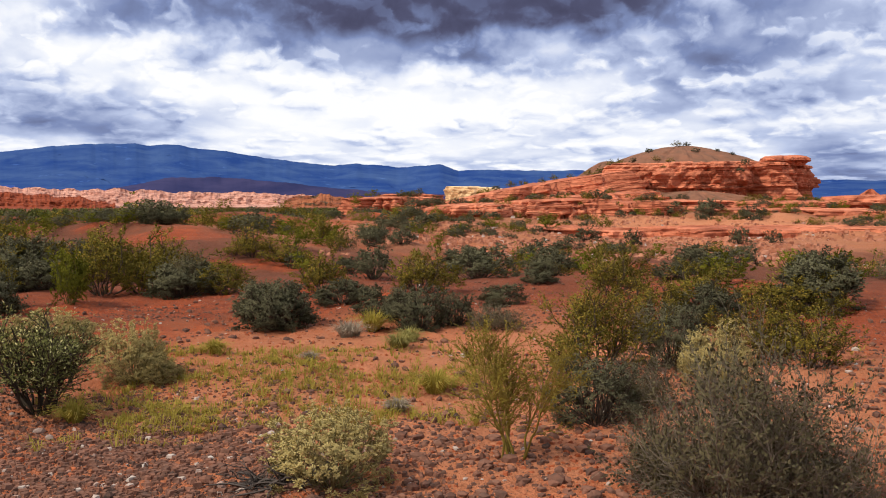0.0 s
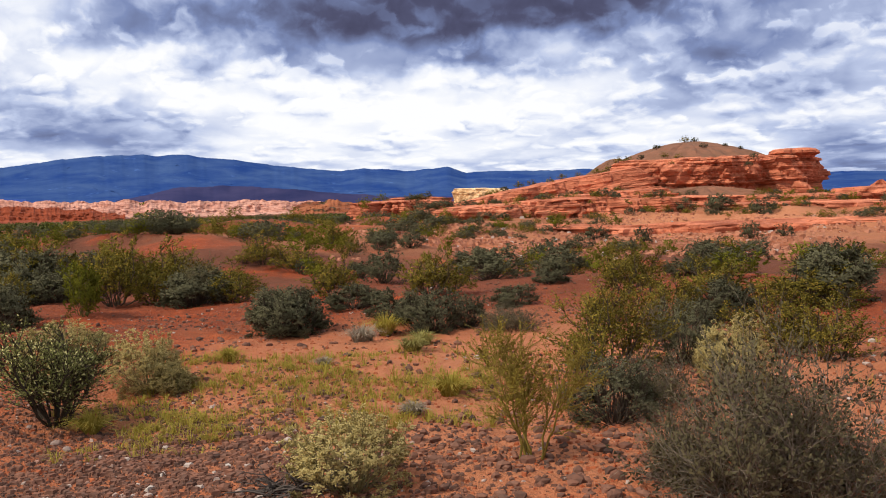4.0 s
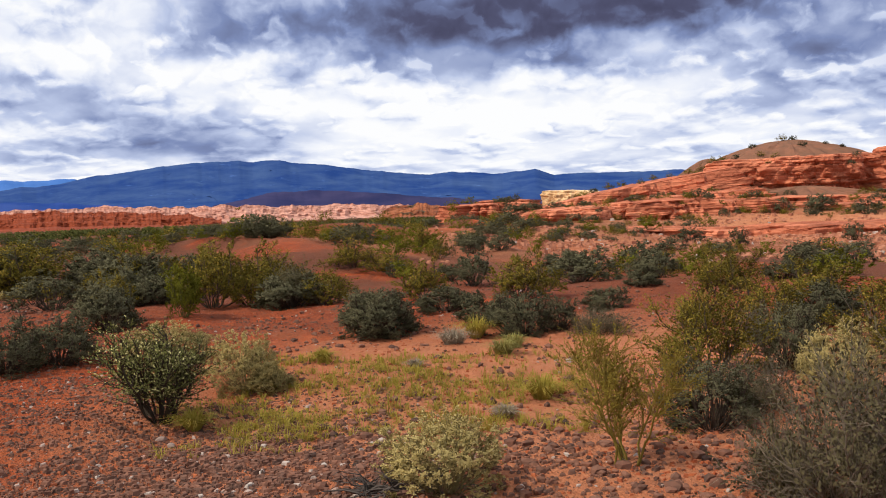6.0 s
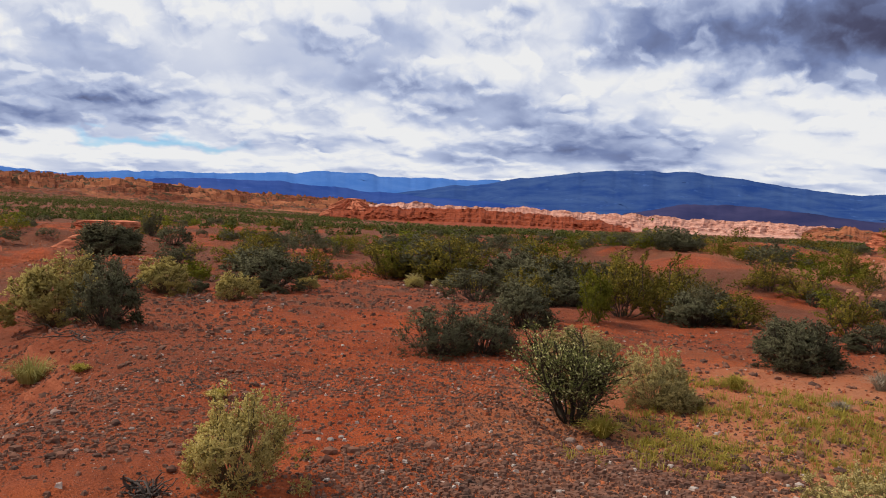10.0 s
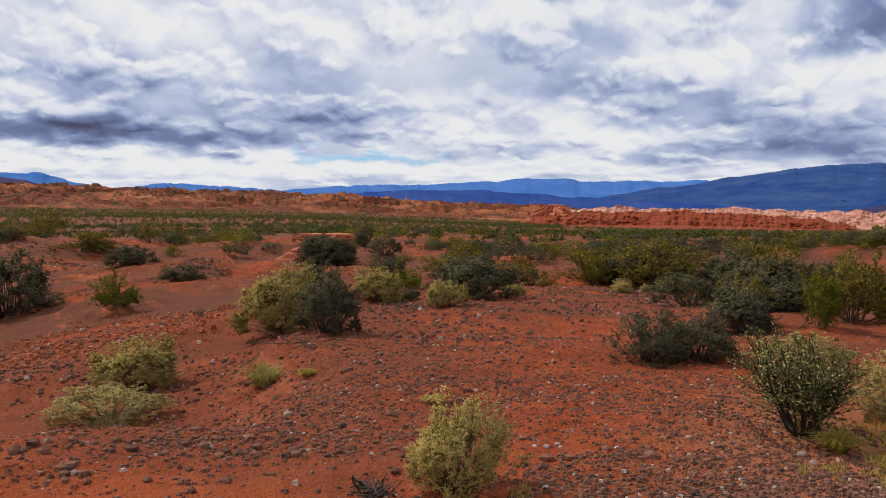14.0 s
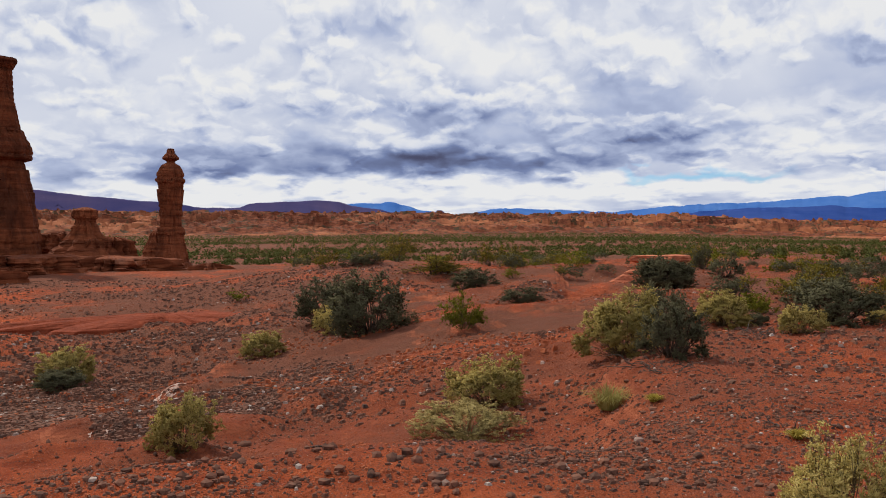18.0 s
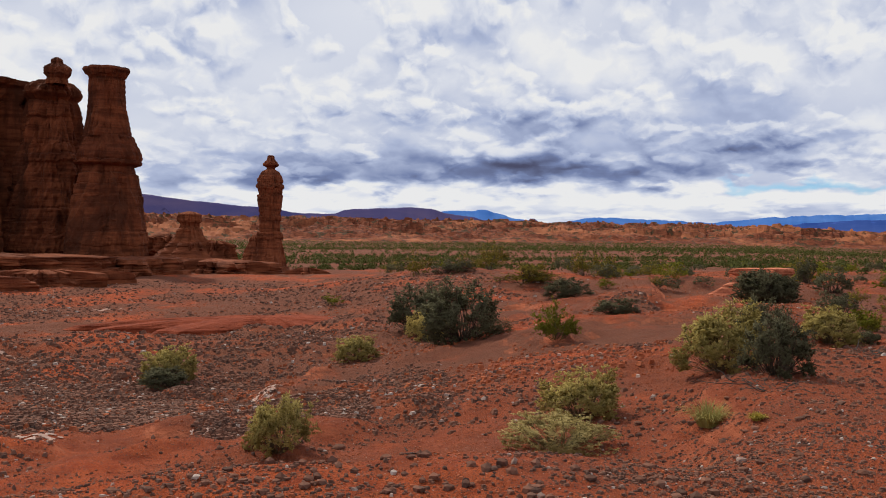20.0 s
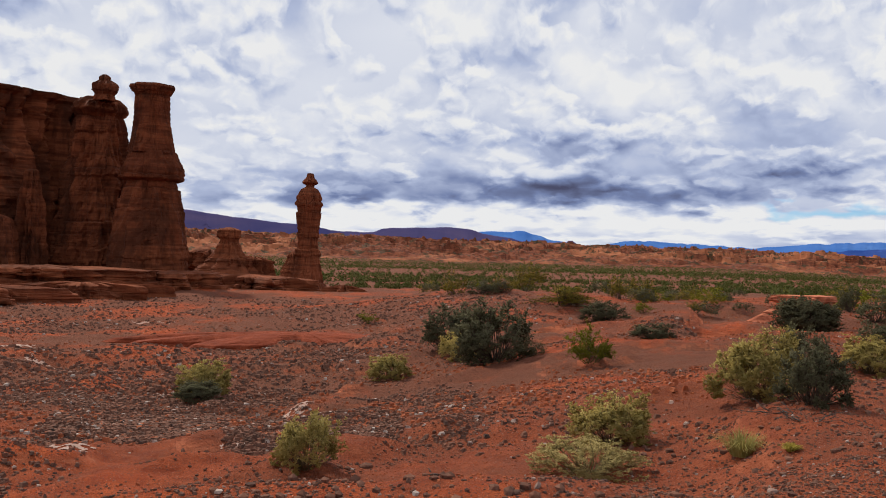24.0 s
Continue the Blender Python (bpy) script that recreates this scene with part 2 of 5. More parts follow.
def sandstone(name, light, dark, band=1.6, streak=0.5, grain=1.0):
    """Layered rock: bands that follow the height, uneven, with darker streaks of varnish."""
    m, t, b = material(name, 0.92, 0.12)
    p = place_of(t)
    layer = noise_tex(t, stretch(t, p, 0.06, 0.06, band), 1.0, 6, 0.62, 0.2)
    thin = noise_tex(t, stretch(t, p, 0.25, 0.25, band * 5), 1.0, 4, 0.6)
    runs = noise_tex(t, stretch(t, p, 0.8, 0.8, 0.10), 1.0, 5, 0.6, 0.3)
    spots = noise_tex(t, p, 2.4 * grain, 6, 0.65)
    c = blend(t, stops(t, layer, (0.35, 0.0), (0.65, 1.0)), dark, light)
    c = blend(t, stops(t, thin, (0.42, 0.75), (0.55, 0.0)), c, tuple(0.55 * v for v in dark))
    c = blend(t, stops(t, runs, (0.52, 0.0), (0.72, streak)), c, tuple(0.4 * v for v in dark))
    c = blend(t, stops(t, spots, (0.45, 0.0), (0.8, 0.5)), c, tuple(min(0.8, 1.25 * v) for v in light))
    t.links.new(c, b.inputs["Base Color"])
    h = calc(t, "ADD", calc(t, "MULTIPLY", thin, 0.6), calc(t, "MULTIPLY", spots, 0.7))
    relief(t, b, h, 0.9, 0.25)
    return m


def shade_blotched(m, tint):
    """Broad dark runs over a rock material: the towers' shade, put into its colour."""
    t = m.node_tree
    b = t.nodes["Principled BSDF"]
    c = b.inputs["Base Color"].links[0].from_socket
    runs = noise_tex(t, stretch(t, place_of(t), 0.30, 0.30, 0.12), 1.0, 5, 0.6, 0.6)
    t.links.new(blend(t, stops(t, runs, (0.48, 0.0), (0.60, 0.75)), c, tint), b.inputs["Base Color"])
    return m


def plain_stone(name, a, c2, scale=3.0):
    m, t, b = material(name, 0.95, 0.08)
    info = put(t, "ShaderNodeObjectInfo").outputs["Random"]
    isl = put(t, "ShaderNodeNewGeometry").outputs["Random Per Island"]
    n = noise_tex(t, place_of(t), scale, 5, 0.6)
    pick = calc(t, "FRACT", calc(t, "ADD", isl, info))
    c = blend(t, pick, a, c2)
    c = blend(t, stops(t, pick, (0.970, 0.0), (0.975, 1.0)), c, (0.42, 0.36, 0.31))
    c = blend(t, stops(t, n, (0.35, 0.0), (0.8, 0.7)), c, (0.30, 0.12, 0.07))
    t.links.new(c, b.inputs["Base Color"])
    relief(t, b, n, 0.5, 0.01)
    return m


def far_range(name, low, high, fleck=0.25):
    """A far mountainside, distance haze put into its blue base colour, with paler scars."""
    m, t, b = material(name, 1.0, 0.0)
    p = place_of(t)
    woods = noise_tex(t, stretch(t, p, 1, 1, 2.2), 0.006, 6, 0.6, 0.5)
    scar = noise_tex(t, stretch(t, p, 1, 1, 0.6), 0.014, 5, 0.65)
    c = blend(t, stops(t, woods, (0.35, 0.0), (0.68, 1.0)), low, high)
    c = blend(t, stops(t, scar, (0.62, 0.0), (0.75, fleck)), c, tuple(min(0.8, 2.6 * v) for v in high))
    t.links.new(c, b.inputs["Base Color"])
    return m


def leaf(name, a, c2, tip=None):
    m, t, b = material(name, 0.95, 0.04)
    isl = put(t, "ShaderNodeNewGeometry").outputs["Random Per Island"]
    info = put(t, "ShaderNodeObjectInfo").outputs["Random"]
    c = blend(t, isl, a, c2)
    c = blend(t, calc(t, "MULTIPLY", info, 0.45), c, tuple(0.6 * v for v in a))
    if tip:
        c = blend(t, stops(t, isl, (0.82, 0.0), (0.86, 1.0)), c, tip)
    t.links.new(c, b.inputs["Base Color"])
    thin = put(t, "ShaderNodeBsdfTranslucent")
    t.links.new(c, thin.inputs[0])
    both = put(t, "ShaderNodeMixShader")
    both.inputs[0].default_value = 0.3
    t.links.new(b.outputs[0], both.inputs[1])
    t.links.new(thin.outputs[0], both.inputs[2])
    t.links.new(both.outputs[0], t.nodes["Material Output"].inputs[0])
    return m


def bark(name, a, c2):
    m, t, b = material(name, 0.95, 0.05)
    n = noise_tex(t, stretch(t, place_of(t), 1, 1, 0.3), 30.0, 4, 0.6)
    t.links.new(blend(t, n, a, c2), b.inputs["Base Color"])
    return m


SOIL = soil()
ROCK = sandstone("red_sandstone", (0.63, 0.225, 0.120), (0.42, 0.120, 0.062), 1.3, 0.45)
# same sandstone twice: lighter where lit, darkened for the shaded wall and tower
SHELF_ROCK = sandstone("unshaded_red_sandstone", (0.25, 0.074, 0.031), (0.15, 0.041, 0.018), 0.55, 0.6, 0.4)
TOWER_ROCK = sandstone("shaded_red_sandstone", (0.21, 0.060, 0.024), (0.125, 0.033, 0.014), 0.55, 0.85, 0.4)
TOWER_ROCK = shade_blotched(TOWER_ROCK, (0.055, 0.018, 0.009))
# cream rock, with the sun falling on that cliff put into its colour
PALE_ROCK = sandstone("sunlit_cream_sandstone", (0.80, 0.54, 0.30), (0.72, 0.40, 0.19), 0.6, 0.1)
CLIFF_ROCK = sandstone("pink_badland_rock", (0.60, 0.33, 0.25), (0.40, 0.165, 0.115), 0.35, 0.5, 0.12)
def spotted(m, dark, bright):
    """Scrub in blotches over a rock material, and sun patches painted in paler colour."""
    t = m.node_tree
    b = t.nodes["Principled BSDF"]
    c = b.inputs["Base Color"].links[0].from_socket
    p = place_of(t)
    c = blend(t, stops(t, noise_tex(t, p, 0.013, 5, 0.65), (0.50, 0.0), (0.60, 0.75)), c, bright)
    c = blend(t, stops(t, noise_tex(t, p, 0.11, 4, 0.7), (0.54, 0.0), (0.60, 0.85)), c, dark)
    t.links.new(c, b.inputs["Base Color"])
    return m


ORANGE_ROCK = sandstone("orange_badland_rock", (0.26, 0.076, 0.034), (0.11, 0.033, 0.017), 0.25, 0.6, 0.1)
ORANGE_ROCK = spotted(ORANGE_ROCK, (0.050, 0.040, 0.020), (0.38, 0.135, 0.060))
TALUS = plain_stone("grey_brown_talus", (0.13, 0.066, 0.041), (0.20, 0.105, 0.066), 1.2)
SLAB_ROCK = sandstone("brick_red_claystone", (0.30, 0.066, 0.027), (0.20, 0.040, 0.016), 2.6, 0.2)
GRAVEL = plain_stone("dark_gravel", (0.045, 0.032, 0.027), (0.165, 0.086, 0.060), 9.0)
RUBBLE_ROCK = plain_stone("pink_sandstone_rubble", (0.24, 0.085, 0.046), (0.46, 0.21, 0.13), 5.0)
CLODS = plain_stone("red_soil_clods", (0.22, 0.046, 0.016), (0.38, 0.105, 0.040), 14.0)
# blue and violet here are air haze, held in the base colours
BLUE_FAR = far_range("pale_haze_blue_range", (0.045, 0.13, 0.38), (0.075, 0.17, 0.42), 0.2)
BLUE_MAIN = far_range("haze_blue_mountain", (0.016, 0.044, 0.165), (0.045, 0.085, 0.20), 0.4)
BLUE_MID = far_range("dark_haze_blue_ridge", (0.020, 0.050, 0.20), (0.040, 0.075, 0.24), 0.3)
PURPLE_HILL = far_range("haze_purple_foothill", (0.022, 0.026, 0.075), (0.055, 0.050, 0.11), 0.3)
MESA_HILL = far_range("haze_violet_mesa", (0.045, 0.045, 0.125), (0.085, 0.066, 0.135), 0.4)


# ---------------------------------------------------------------- the lie of the land
def hashed(ix, iy, seed):
    h = (ix * 374761393 + iy * 668265263 + seed * 974711) & 0x7FFFFFFF
    h = ((h ^ (h >> 13)) * 1274126177) & 0x7FFFFFFF
    return ((h ^ (h >> 16)) & 0xFFFF) / 65535.0


def value_noise(x, y, seed=0):
    """Smooth noise between -1 and 1 on a unit lattice."""
    x, y = np.asarray(x, float), np.asarray(y, float)
    x, y = np.broadcast_arrays(x, y)
    ix, iy = np.floor(x).astype(np.int64), np.floor(y).astype(np.int64)
    fx, fy = x - ix, y - iy
    fx, fy = fx * fx * fx * (fx * (fx * 6 - 15) + 10), fy * fy * fy * (fy * (fy * 6 - 15) + 10)
    a = hashed(ix, iy, seed) * (1 - fx) + hashed(ix + 1, iy, seed) * fx
    b = hashed(ix, iy + 1, seed) * (1 - fx) + hashed(ix + 1, iy + 1, seed) * fx
    return 2 * (a * (1 - fy) + b * fy) - 1


def fbm(x, y, seed=0, octaves=4, gain=0.5):
    total, amp, size = 0.0, 1.0, 1.0
    for k in range(octaves):
        total = total + amp * value_noise(x * size + 17.3 * k, y * size - 9.1 * k, seed + 31 * k)
        amp, size = amp * gain, size * 2.03
    return total


def ridged(x, y, seed=0, octaves=4):
    total, amp, size = 0.0, 1.0, 1.0
    for k in range(octaves):
        total = total + amp * (1 - 2 * np.abs(value_noise(x * size + 5.7 * k, y * size + 3.3 * k, seed + 13 * k)))
        amp, size = amp * 0.5, size * 2.1
    return total


def ease(v, a, b):
    u = np.clip((np.asarray(v, float) - a) / (b - a), 0, 1)
    return u * u * (3 - 2 * u)


def hump(v, c, w):
    return np.exp(-(((np.asarray(v, float) - c) / w) ** 2))


def height(x, y):
    """The ground's height at a place of the plan."""
    x, y = np.asarray(x, float), np.asarray(y, float)
    r, az = np.hypot(x, y), np.degrees(np.arctan2(x, y))
    west = ease(-az, 54, 90)
    east = ease(az, -8, 6) * (1 - ease(az, 70, 110))
    z = west * (-0.45 * ease(r, 7.0, 11.5) - 0.95 * ease(r, 11, 26) + 1.5 * ease(r, 46, 88))
    # the rise below the butte climbs in low rock steps
    climb = 1.75 * ease(r, 34, 80) - 0.25 * ease(r, 17, 27) + 0.26 * fbm(x / 11, y / 11, 50, 3) * ease(r, 24, 34)
    tread = climb / 0.24
    climb = 0.24 * (np.floor(tread) + ease(tread - np.floor(tread), 0.68, 1.0))
    z = z + east * climb
    z = z - 0.62 * ease(-az, 51, 64) * ease(r, 6.7, 9.2) * (1 - 0.75 * ease(r, 11.5, 17) * (1 - west))
    z = z - 0.35 * (1 - east) * ease(r, 60, 160)
    # the far plain sinks a little to the north and rises steadily to the west
    rising = ease(-az, 30, 62)
    z = z + (1 - east) * (rising * 8.4 * np.clip((r - 100) / 600, 0, 1.1) - (1 - rising) * ease(r, 120, 400))
    # the knoll before the far plain
    z = z + 1.2 * hump(az, -73, 9) * hump(r, 56, 15)
    # the wash that cuts into the flat, and its rim
    edge = 0.5 * fbm(r / 4.0, az / 3.0, 60, 3)
    z = z - 0.62 * (1 - ease(np.abs(az + 57.4 + edge), 2.3, 3.3)) * ease(r + 2 * edge, 27, 31) * (1 - ease(r + 2 * edge, 50, 54))
    z = z + 0.34 * hump(az, -62.0, 1.7) * hump(r, 34, 7) + 0.30 * hump(az, -53.2, 1.6) * hump(r, 44, 9)
    # low mounds between the shrubs
    mid = ease(r, 14, 26) * (1 - ease(r, 60, 140))
    z = z + mid * (0.42 * fbm(x / 9.0, y / 9.0, 3, 3) * (1 - 0.6 * west) * (1 - 0.6 * east))
    mounds = hump(az, -14, 16) * ease(r, 20, 34) * (1 - ease(r, 45, 75))
    z = z + mounds * 0.75 * np.maximum(0, ridged(x / 14.0, y / 14.0, 21, 2))
    near = 1 - ease(r, 60, 120)
    z = z + near * (0.07 * fbm(x / 2.2, y / 2.2, 5, 4) + 0.022 * fbm(x / 0.35, y / 0.35, 6, 3))
    # worn banks of bare clay on the falling ground
    banks = ease(-az, 50, 58) * ease(r, 8.5, 11) * (1 - ease(r, 36, 55))
    z = z + banks * 0.26 * ease(fbm(x / 4.5, y / 4.5, 77, 4, 0.55), -0.3, 0.4)
    # shallow rills on the falling ground
    z = z - 0.22 * west * ease(r, 8, 12) * (1 - ease(r, 30, 50)) * np.maximum(0, ridged(x / 5.0, y / 5.0, 40, 2) - 0.4)
    return z


# ---------------------------------------------------------------- mesh helpers
def sheet(name, v, q, mat=None, parent=None, smooth=True, normals=None):
    """A mesh object from arrays of places and of faces that all have as many corners."""
    me = bpy.data.meshes.new(name)
    v, q = np.asarray(v, np.float32), np.asarray(q, np.int32)
    me.vertices.add(len(v))
    me.vertices.foreach_set("co", v.ravel())
    me.loops.add(q.size)
    me.loops.foreach_set("vertex_index", q.ravel())
    me.polygons.add(len(q))
    me.polygons.foreach_set("loop_start", np.arange(len(q), dtype=np.int32) * q.shape[1])
    me.polygons.foreach_set("use_smooth", np.full(len(q), smooth))
    me.update(calc_edges=True)
    me.validate()
    if normals is not None:
        me.normals_split_custom_set_from_vertices(np.asarray(normals, np.float32))
    if mat:
        me.materials.append(mat)
    ob = new(name, me)
    ob.parent = parent
    return ob


def grid_faces(rows, cols, closed=False):
    i = np.arange(rows - 1)[:, None] * cols
    j = np.arange(cols if closed else cols - 1)[None, :]
    k = (j + 1) % cols
    return np.stack([i + j, i + k, i + cols + k, i + cols + j], -1).reshape(-1, 4)


def spot(az, r):
    return r * math.sin(radians(az)), r * math.cos(radians(az))


# ---------------------------------------------------------------- the ground, one sheet to the horizon
def build_ground():
    az = np.concatenate([np.linspace(-180, -108, 40)[:-1], np.linspace(-108, 32, 500), np.linspace(32, 180, 50)[1:]])
    r = np.concatenate([[0.0], np.concatenate([np.linspace(0.6, 4.2, 12), np.geomspace(4.2, 80, 400)[1:]]), np.geomspace(80, 4800, 120)[1:]])
    A, R = np.meshgrid(np.radians(az), r)
    x, y = R * np.sin(A), R * np.cos(A)
    v = np.stack([x, y, height(x, y)], -1).reshape(-1, 3)
    g = sheet("ground", v, grid_faces(len(r), len(az))[:, ::-1], SOIL)
    return tagged(g, "red sandy desert ground with grey gravel and shallow rills", "ground", kind="structure")


build_ground()


# ---------------------------------------------------------------- far ranges
def mountain(name, label, pts, r, depth, mat, seed, rough=0.05, spurs=1.0, kind="structure"):
    """A range whose crest passes through bearings and elevations; spurs and ravines run down its near side."""
    a0, a1 = pts[0][0], pts[-1][0]
    cols = int((a1 - a0) / 0.09) + 2
    az = np.linspace(a0, a1, cols)
    el = np.interp(az, [p[0] for p in pts], [p[1] for p in pts])
    el = el + rough * fbm(az / 1.4, az * 0 + seed, seed, 5, 0.55) * 0.5
    crest = EYE + r * np.tan(np.radians(el))
    rows = 40
    u = np.concatenate([np.linspace(0, 1, rows), [1.12, 1.3]])[:, None]
    up = np.where(u <= 1, np.clip(u, 0, 1) ** 1.25, 1 - 3.0 * (u - 1))
    cut = ridged(az[None, :] / 2.4 * spurs + 0.25 * u, u * 1.3 + seed, seed + 5, 4)
    z = -12 + (crest[None, :] + 12) * up
    z = z + 0.11 * (crest[None, :] + 12) * cut * np.clip(u * (1 - u) * 4, 0, 1)
    rr = r - depth * (1 - u) + 0.10 * depth * cut * np.clip(u * (1 - u) * 4, 0, 1)
    A = np.radians(az)[None, :] + 0 * u
    v = np.stack([rr * np.sin(A), rr * np.cos(A), z], -1).reshape(-1, 3)
    return tagged(sheet(name, v, grid_faces(rows + 2, cols)[:, ::-1], mat), label, "mountain", kind=kind)


mountain("backdrop_far_range", "far mountain range in pale haze blue under low cloud",
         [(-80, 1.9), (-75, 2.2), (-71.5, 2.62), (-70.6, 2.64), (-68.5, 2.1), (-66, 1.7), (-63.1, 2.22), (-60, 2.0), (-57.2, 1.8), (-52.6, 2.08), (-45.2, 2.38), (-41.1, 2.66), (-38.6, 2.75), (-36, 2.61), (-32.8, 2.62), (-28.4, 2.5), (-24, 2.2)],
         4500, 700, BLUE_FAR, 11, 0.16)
mountain("backdrop_main_range", "mountain range in deep haze blue with a broad summit",
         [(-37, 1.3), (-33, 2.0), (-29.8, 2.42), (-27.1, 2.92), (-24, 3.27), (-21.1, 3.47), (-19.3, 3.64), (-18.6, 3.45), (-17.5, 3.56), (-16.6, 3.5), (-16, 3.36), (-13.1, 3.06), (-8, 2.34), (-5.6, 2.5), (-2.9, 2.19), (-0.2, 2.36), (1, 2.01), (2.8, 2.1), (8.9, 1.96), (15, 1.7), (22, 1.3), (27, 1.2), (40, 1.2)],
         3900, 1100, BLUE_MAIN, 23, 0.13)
mountain("backdrop_middle_ridge", "dark haze-blue ridge below the far range",
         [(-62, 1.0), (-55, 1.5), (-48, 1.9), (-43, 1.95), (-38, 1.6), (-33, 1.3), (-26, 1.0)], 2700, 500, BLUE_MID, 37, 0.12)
mountain("backdrop_foothill", "foothill ridge in dark haze purple",
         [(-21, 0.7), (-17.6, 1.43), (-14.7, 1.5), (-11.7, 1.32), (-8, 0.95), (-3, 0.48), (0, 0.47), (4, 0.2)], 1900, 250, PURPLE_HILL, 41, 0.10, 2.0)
mountain("backdrop_mesas", "flat-topped mesas in haze violet on the far plain",
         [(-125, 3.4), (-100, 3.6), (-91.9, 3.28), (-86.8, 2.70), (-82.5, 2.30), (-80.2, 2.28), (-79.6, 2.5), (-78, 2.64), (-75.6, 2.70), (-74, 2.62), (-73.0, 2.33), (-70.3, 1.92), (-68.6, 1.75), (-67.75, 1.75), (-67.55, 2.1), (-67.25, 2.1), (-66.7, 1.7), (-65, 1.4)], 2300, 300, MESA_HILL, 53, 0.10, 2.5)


# ---------------------------------------------------------------- badlands
def badlands(name, label, pts, r0, r1, mat, seed, rise=0.5, step=3.2, base=-2.0):
    """Rugged rock country between two distances, up to a crest line of bearings and elevations."""
    az = np.linspace(pts[0][0], pts[-1][0], int((pts[-1][0] - pts[0][0]) / 0.065) + 2)
    r = np.arange(r0, r1, step)
    A, R = np.meshgrid(az, r)
    u = (R - r0) / (r1 - r0)
    top = EYE + r1 * np.tan(np.radians(np.interp(az, [p[0] for p in pts], [p[1] for p in pts])))[None, :]
    x, y = R * np.sin(np.radians(A)), R * np.cos(np.radians(A))
    foot = height(x, y)[0][None, :] + base
    fade = ease(A, pts[0][0], pts[0][0] + 1.5) * (1 - ease(A, pts[-1][0] - 1.5, pts[-1][0]))
    z = foot + (top - foot) * u ** rise * (0.4 + 0.6 * fade)
    tex = ridged(A * R * 0.01745 / 64 + 0.3 * value_noise(x / 50, y / 50, seed), R / 27, seed, 5)
    step_h = np.floor(2.6 * tex) / 2.6 * 0.65 + 0.35 * tex
    z = z + step_h * 6.5 * np.clip(u * 5, 0, 1) * (1 - 0.9 * ease(u, 0.55, 0.9)) + 0.8 * fbm(x / 7, y / 7, seed + 3, 3)
    z[-1] = base - 6
    v = np.stack([x, y, z], -1).reshape(-1, 3)
    return tagged(sheet(name, v, grid_faces(len(r), len(az))[:, ::-1], mat, smooth=False), label, "badlands", kind="structure")


badlands("backdrop_badlands", "eroded orange-red badlands with scattered scrub",
         [(-118, 2.0), (-104, 2.0), (-92, 1.84), (-82.4, 1.75), (-75, 1.68), (-67.5, 1.62), (-60, 1.45), (-52.5, 1.36), (-48, 0.98), (-42, 0.80), (-39, 0.66), (-36, 0.5)], 640, 1250, ORANGE_ROCK, 61, 0.7, 4.0)


def escarpment(name, label, pts, r, foot_el, mat, seed, flute=3.0, back=40.0):
    """A fluted cliff along a line of bearings, with a talus foot and a flat back."""
    az = np.linspace(pts[0][0], pts[-1][0], int((pts[-1][0] - pts[0][0]) / 0.05) + 2)
    el = np.interp(az, [p[0] for p in pts], [p[1] for p in pts]) + 0.09 * fbm(az / 0.7, az * 0, seed, 5, 0.6)
    top = EYE + r * np.tan(np.radians(el))
    foot = EYE + r * math.tan(radians(foot_el)) - 1.5
    u = np.concatenate([np.linspace(0, 0.35, 8), np.linspace(0.38, 1, 26), [1.0, 1.0]])[:, None]
    f = ridged(az[None, :] / 1.1, u * 0.8, seed + 2, 4)
    g = fbm(az[None, :] / 0.22, u * 7, seed + 4, 3)
    lean = np.where(u < 0.35, -34 * (0.35 - u) / 0.35, 14.0 * (u - 0.35)) + 5.0 * np.floor(4 * u + 0.4 * fbm(az[None, :] / 2.0, u, seed + 7, 2))
    rr = r + lean - flute * f * (1 - 0.5 * u) + 0.8 * g + 6 * fbm(az[None, :] / 5, u * 0, seed + 9, 2)
    z = foot + (top[None, :] - foot) * u
    rr[-2] += back * 0.5
    rr[-1] += back
    z[-1] -= 8
    A = np.radians(az)[None, :] + 0 * u
    v = np.stack([rr * np.sin(A), rr * np.cos(A), z], -1).reshape(-1, 3)
    return tagged(sheet(name, v, grid_faces(len(u), len(az))[:, ::-1], mat, smooth=False), label, "cliff", kind="structure")


escarpment("backdrop_cliffs", "long pink-red fluted cliff band", [(-37.5, 0.75), (-34.4, 1.04), (-32, 0.88), (-27.2, 0.95), (-23, 0.79), (-19, 0.75), (-16.9, 0.67), (-13, 0.60), (-9, 0.45), (-7, 0.1)], 470, -0.42, CLIFF_ROCK, 71)
escarpment("backdrop_red_ridge", "low dark red ridge in front of the cliff band", [(-40, 0.2), (-37, 0.62), (-33, 0.72), (-29, 0.70), (-25, 0.45), (-22.5, 0.28), (-20.5, -0.2)], 400, -0.5, SLAB_ROCK, 73, 3.0)
escarpment("backdrop_pale_slope", "pale orange eroded slope", [(-10.3, 0.1), (-9.3, 0.42), (-8, 0.46), (-6.6, 0.37), (-4.5, 0.2), (-2, 0.0)], 380, -0.5, ORANGE_ROCK, 75, 2.0)


# ---------------------------------------------------------------- rock formations
ROCK_SHAPES = []


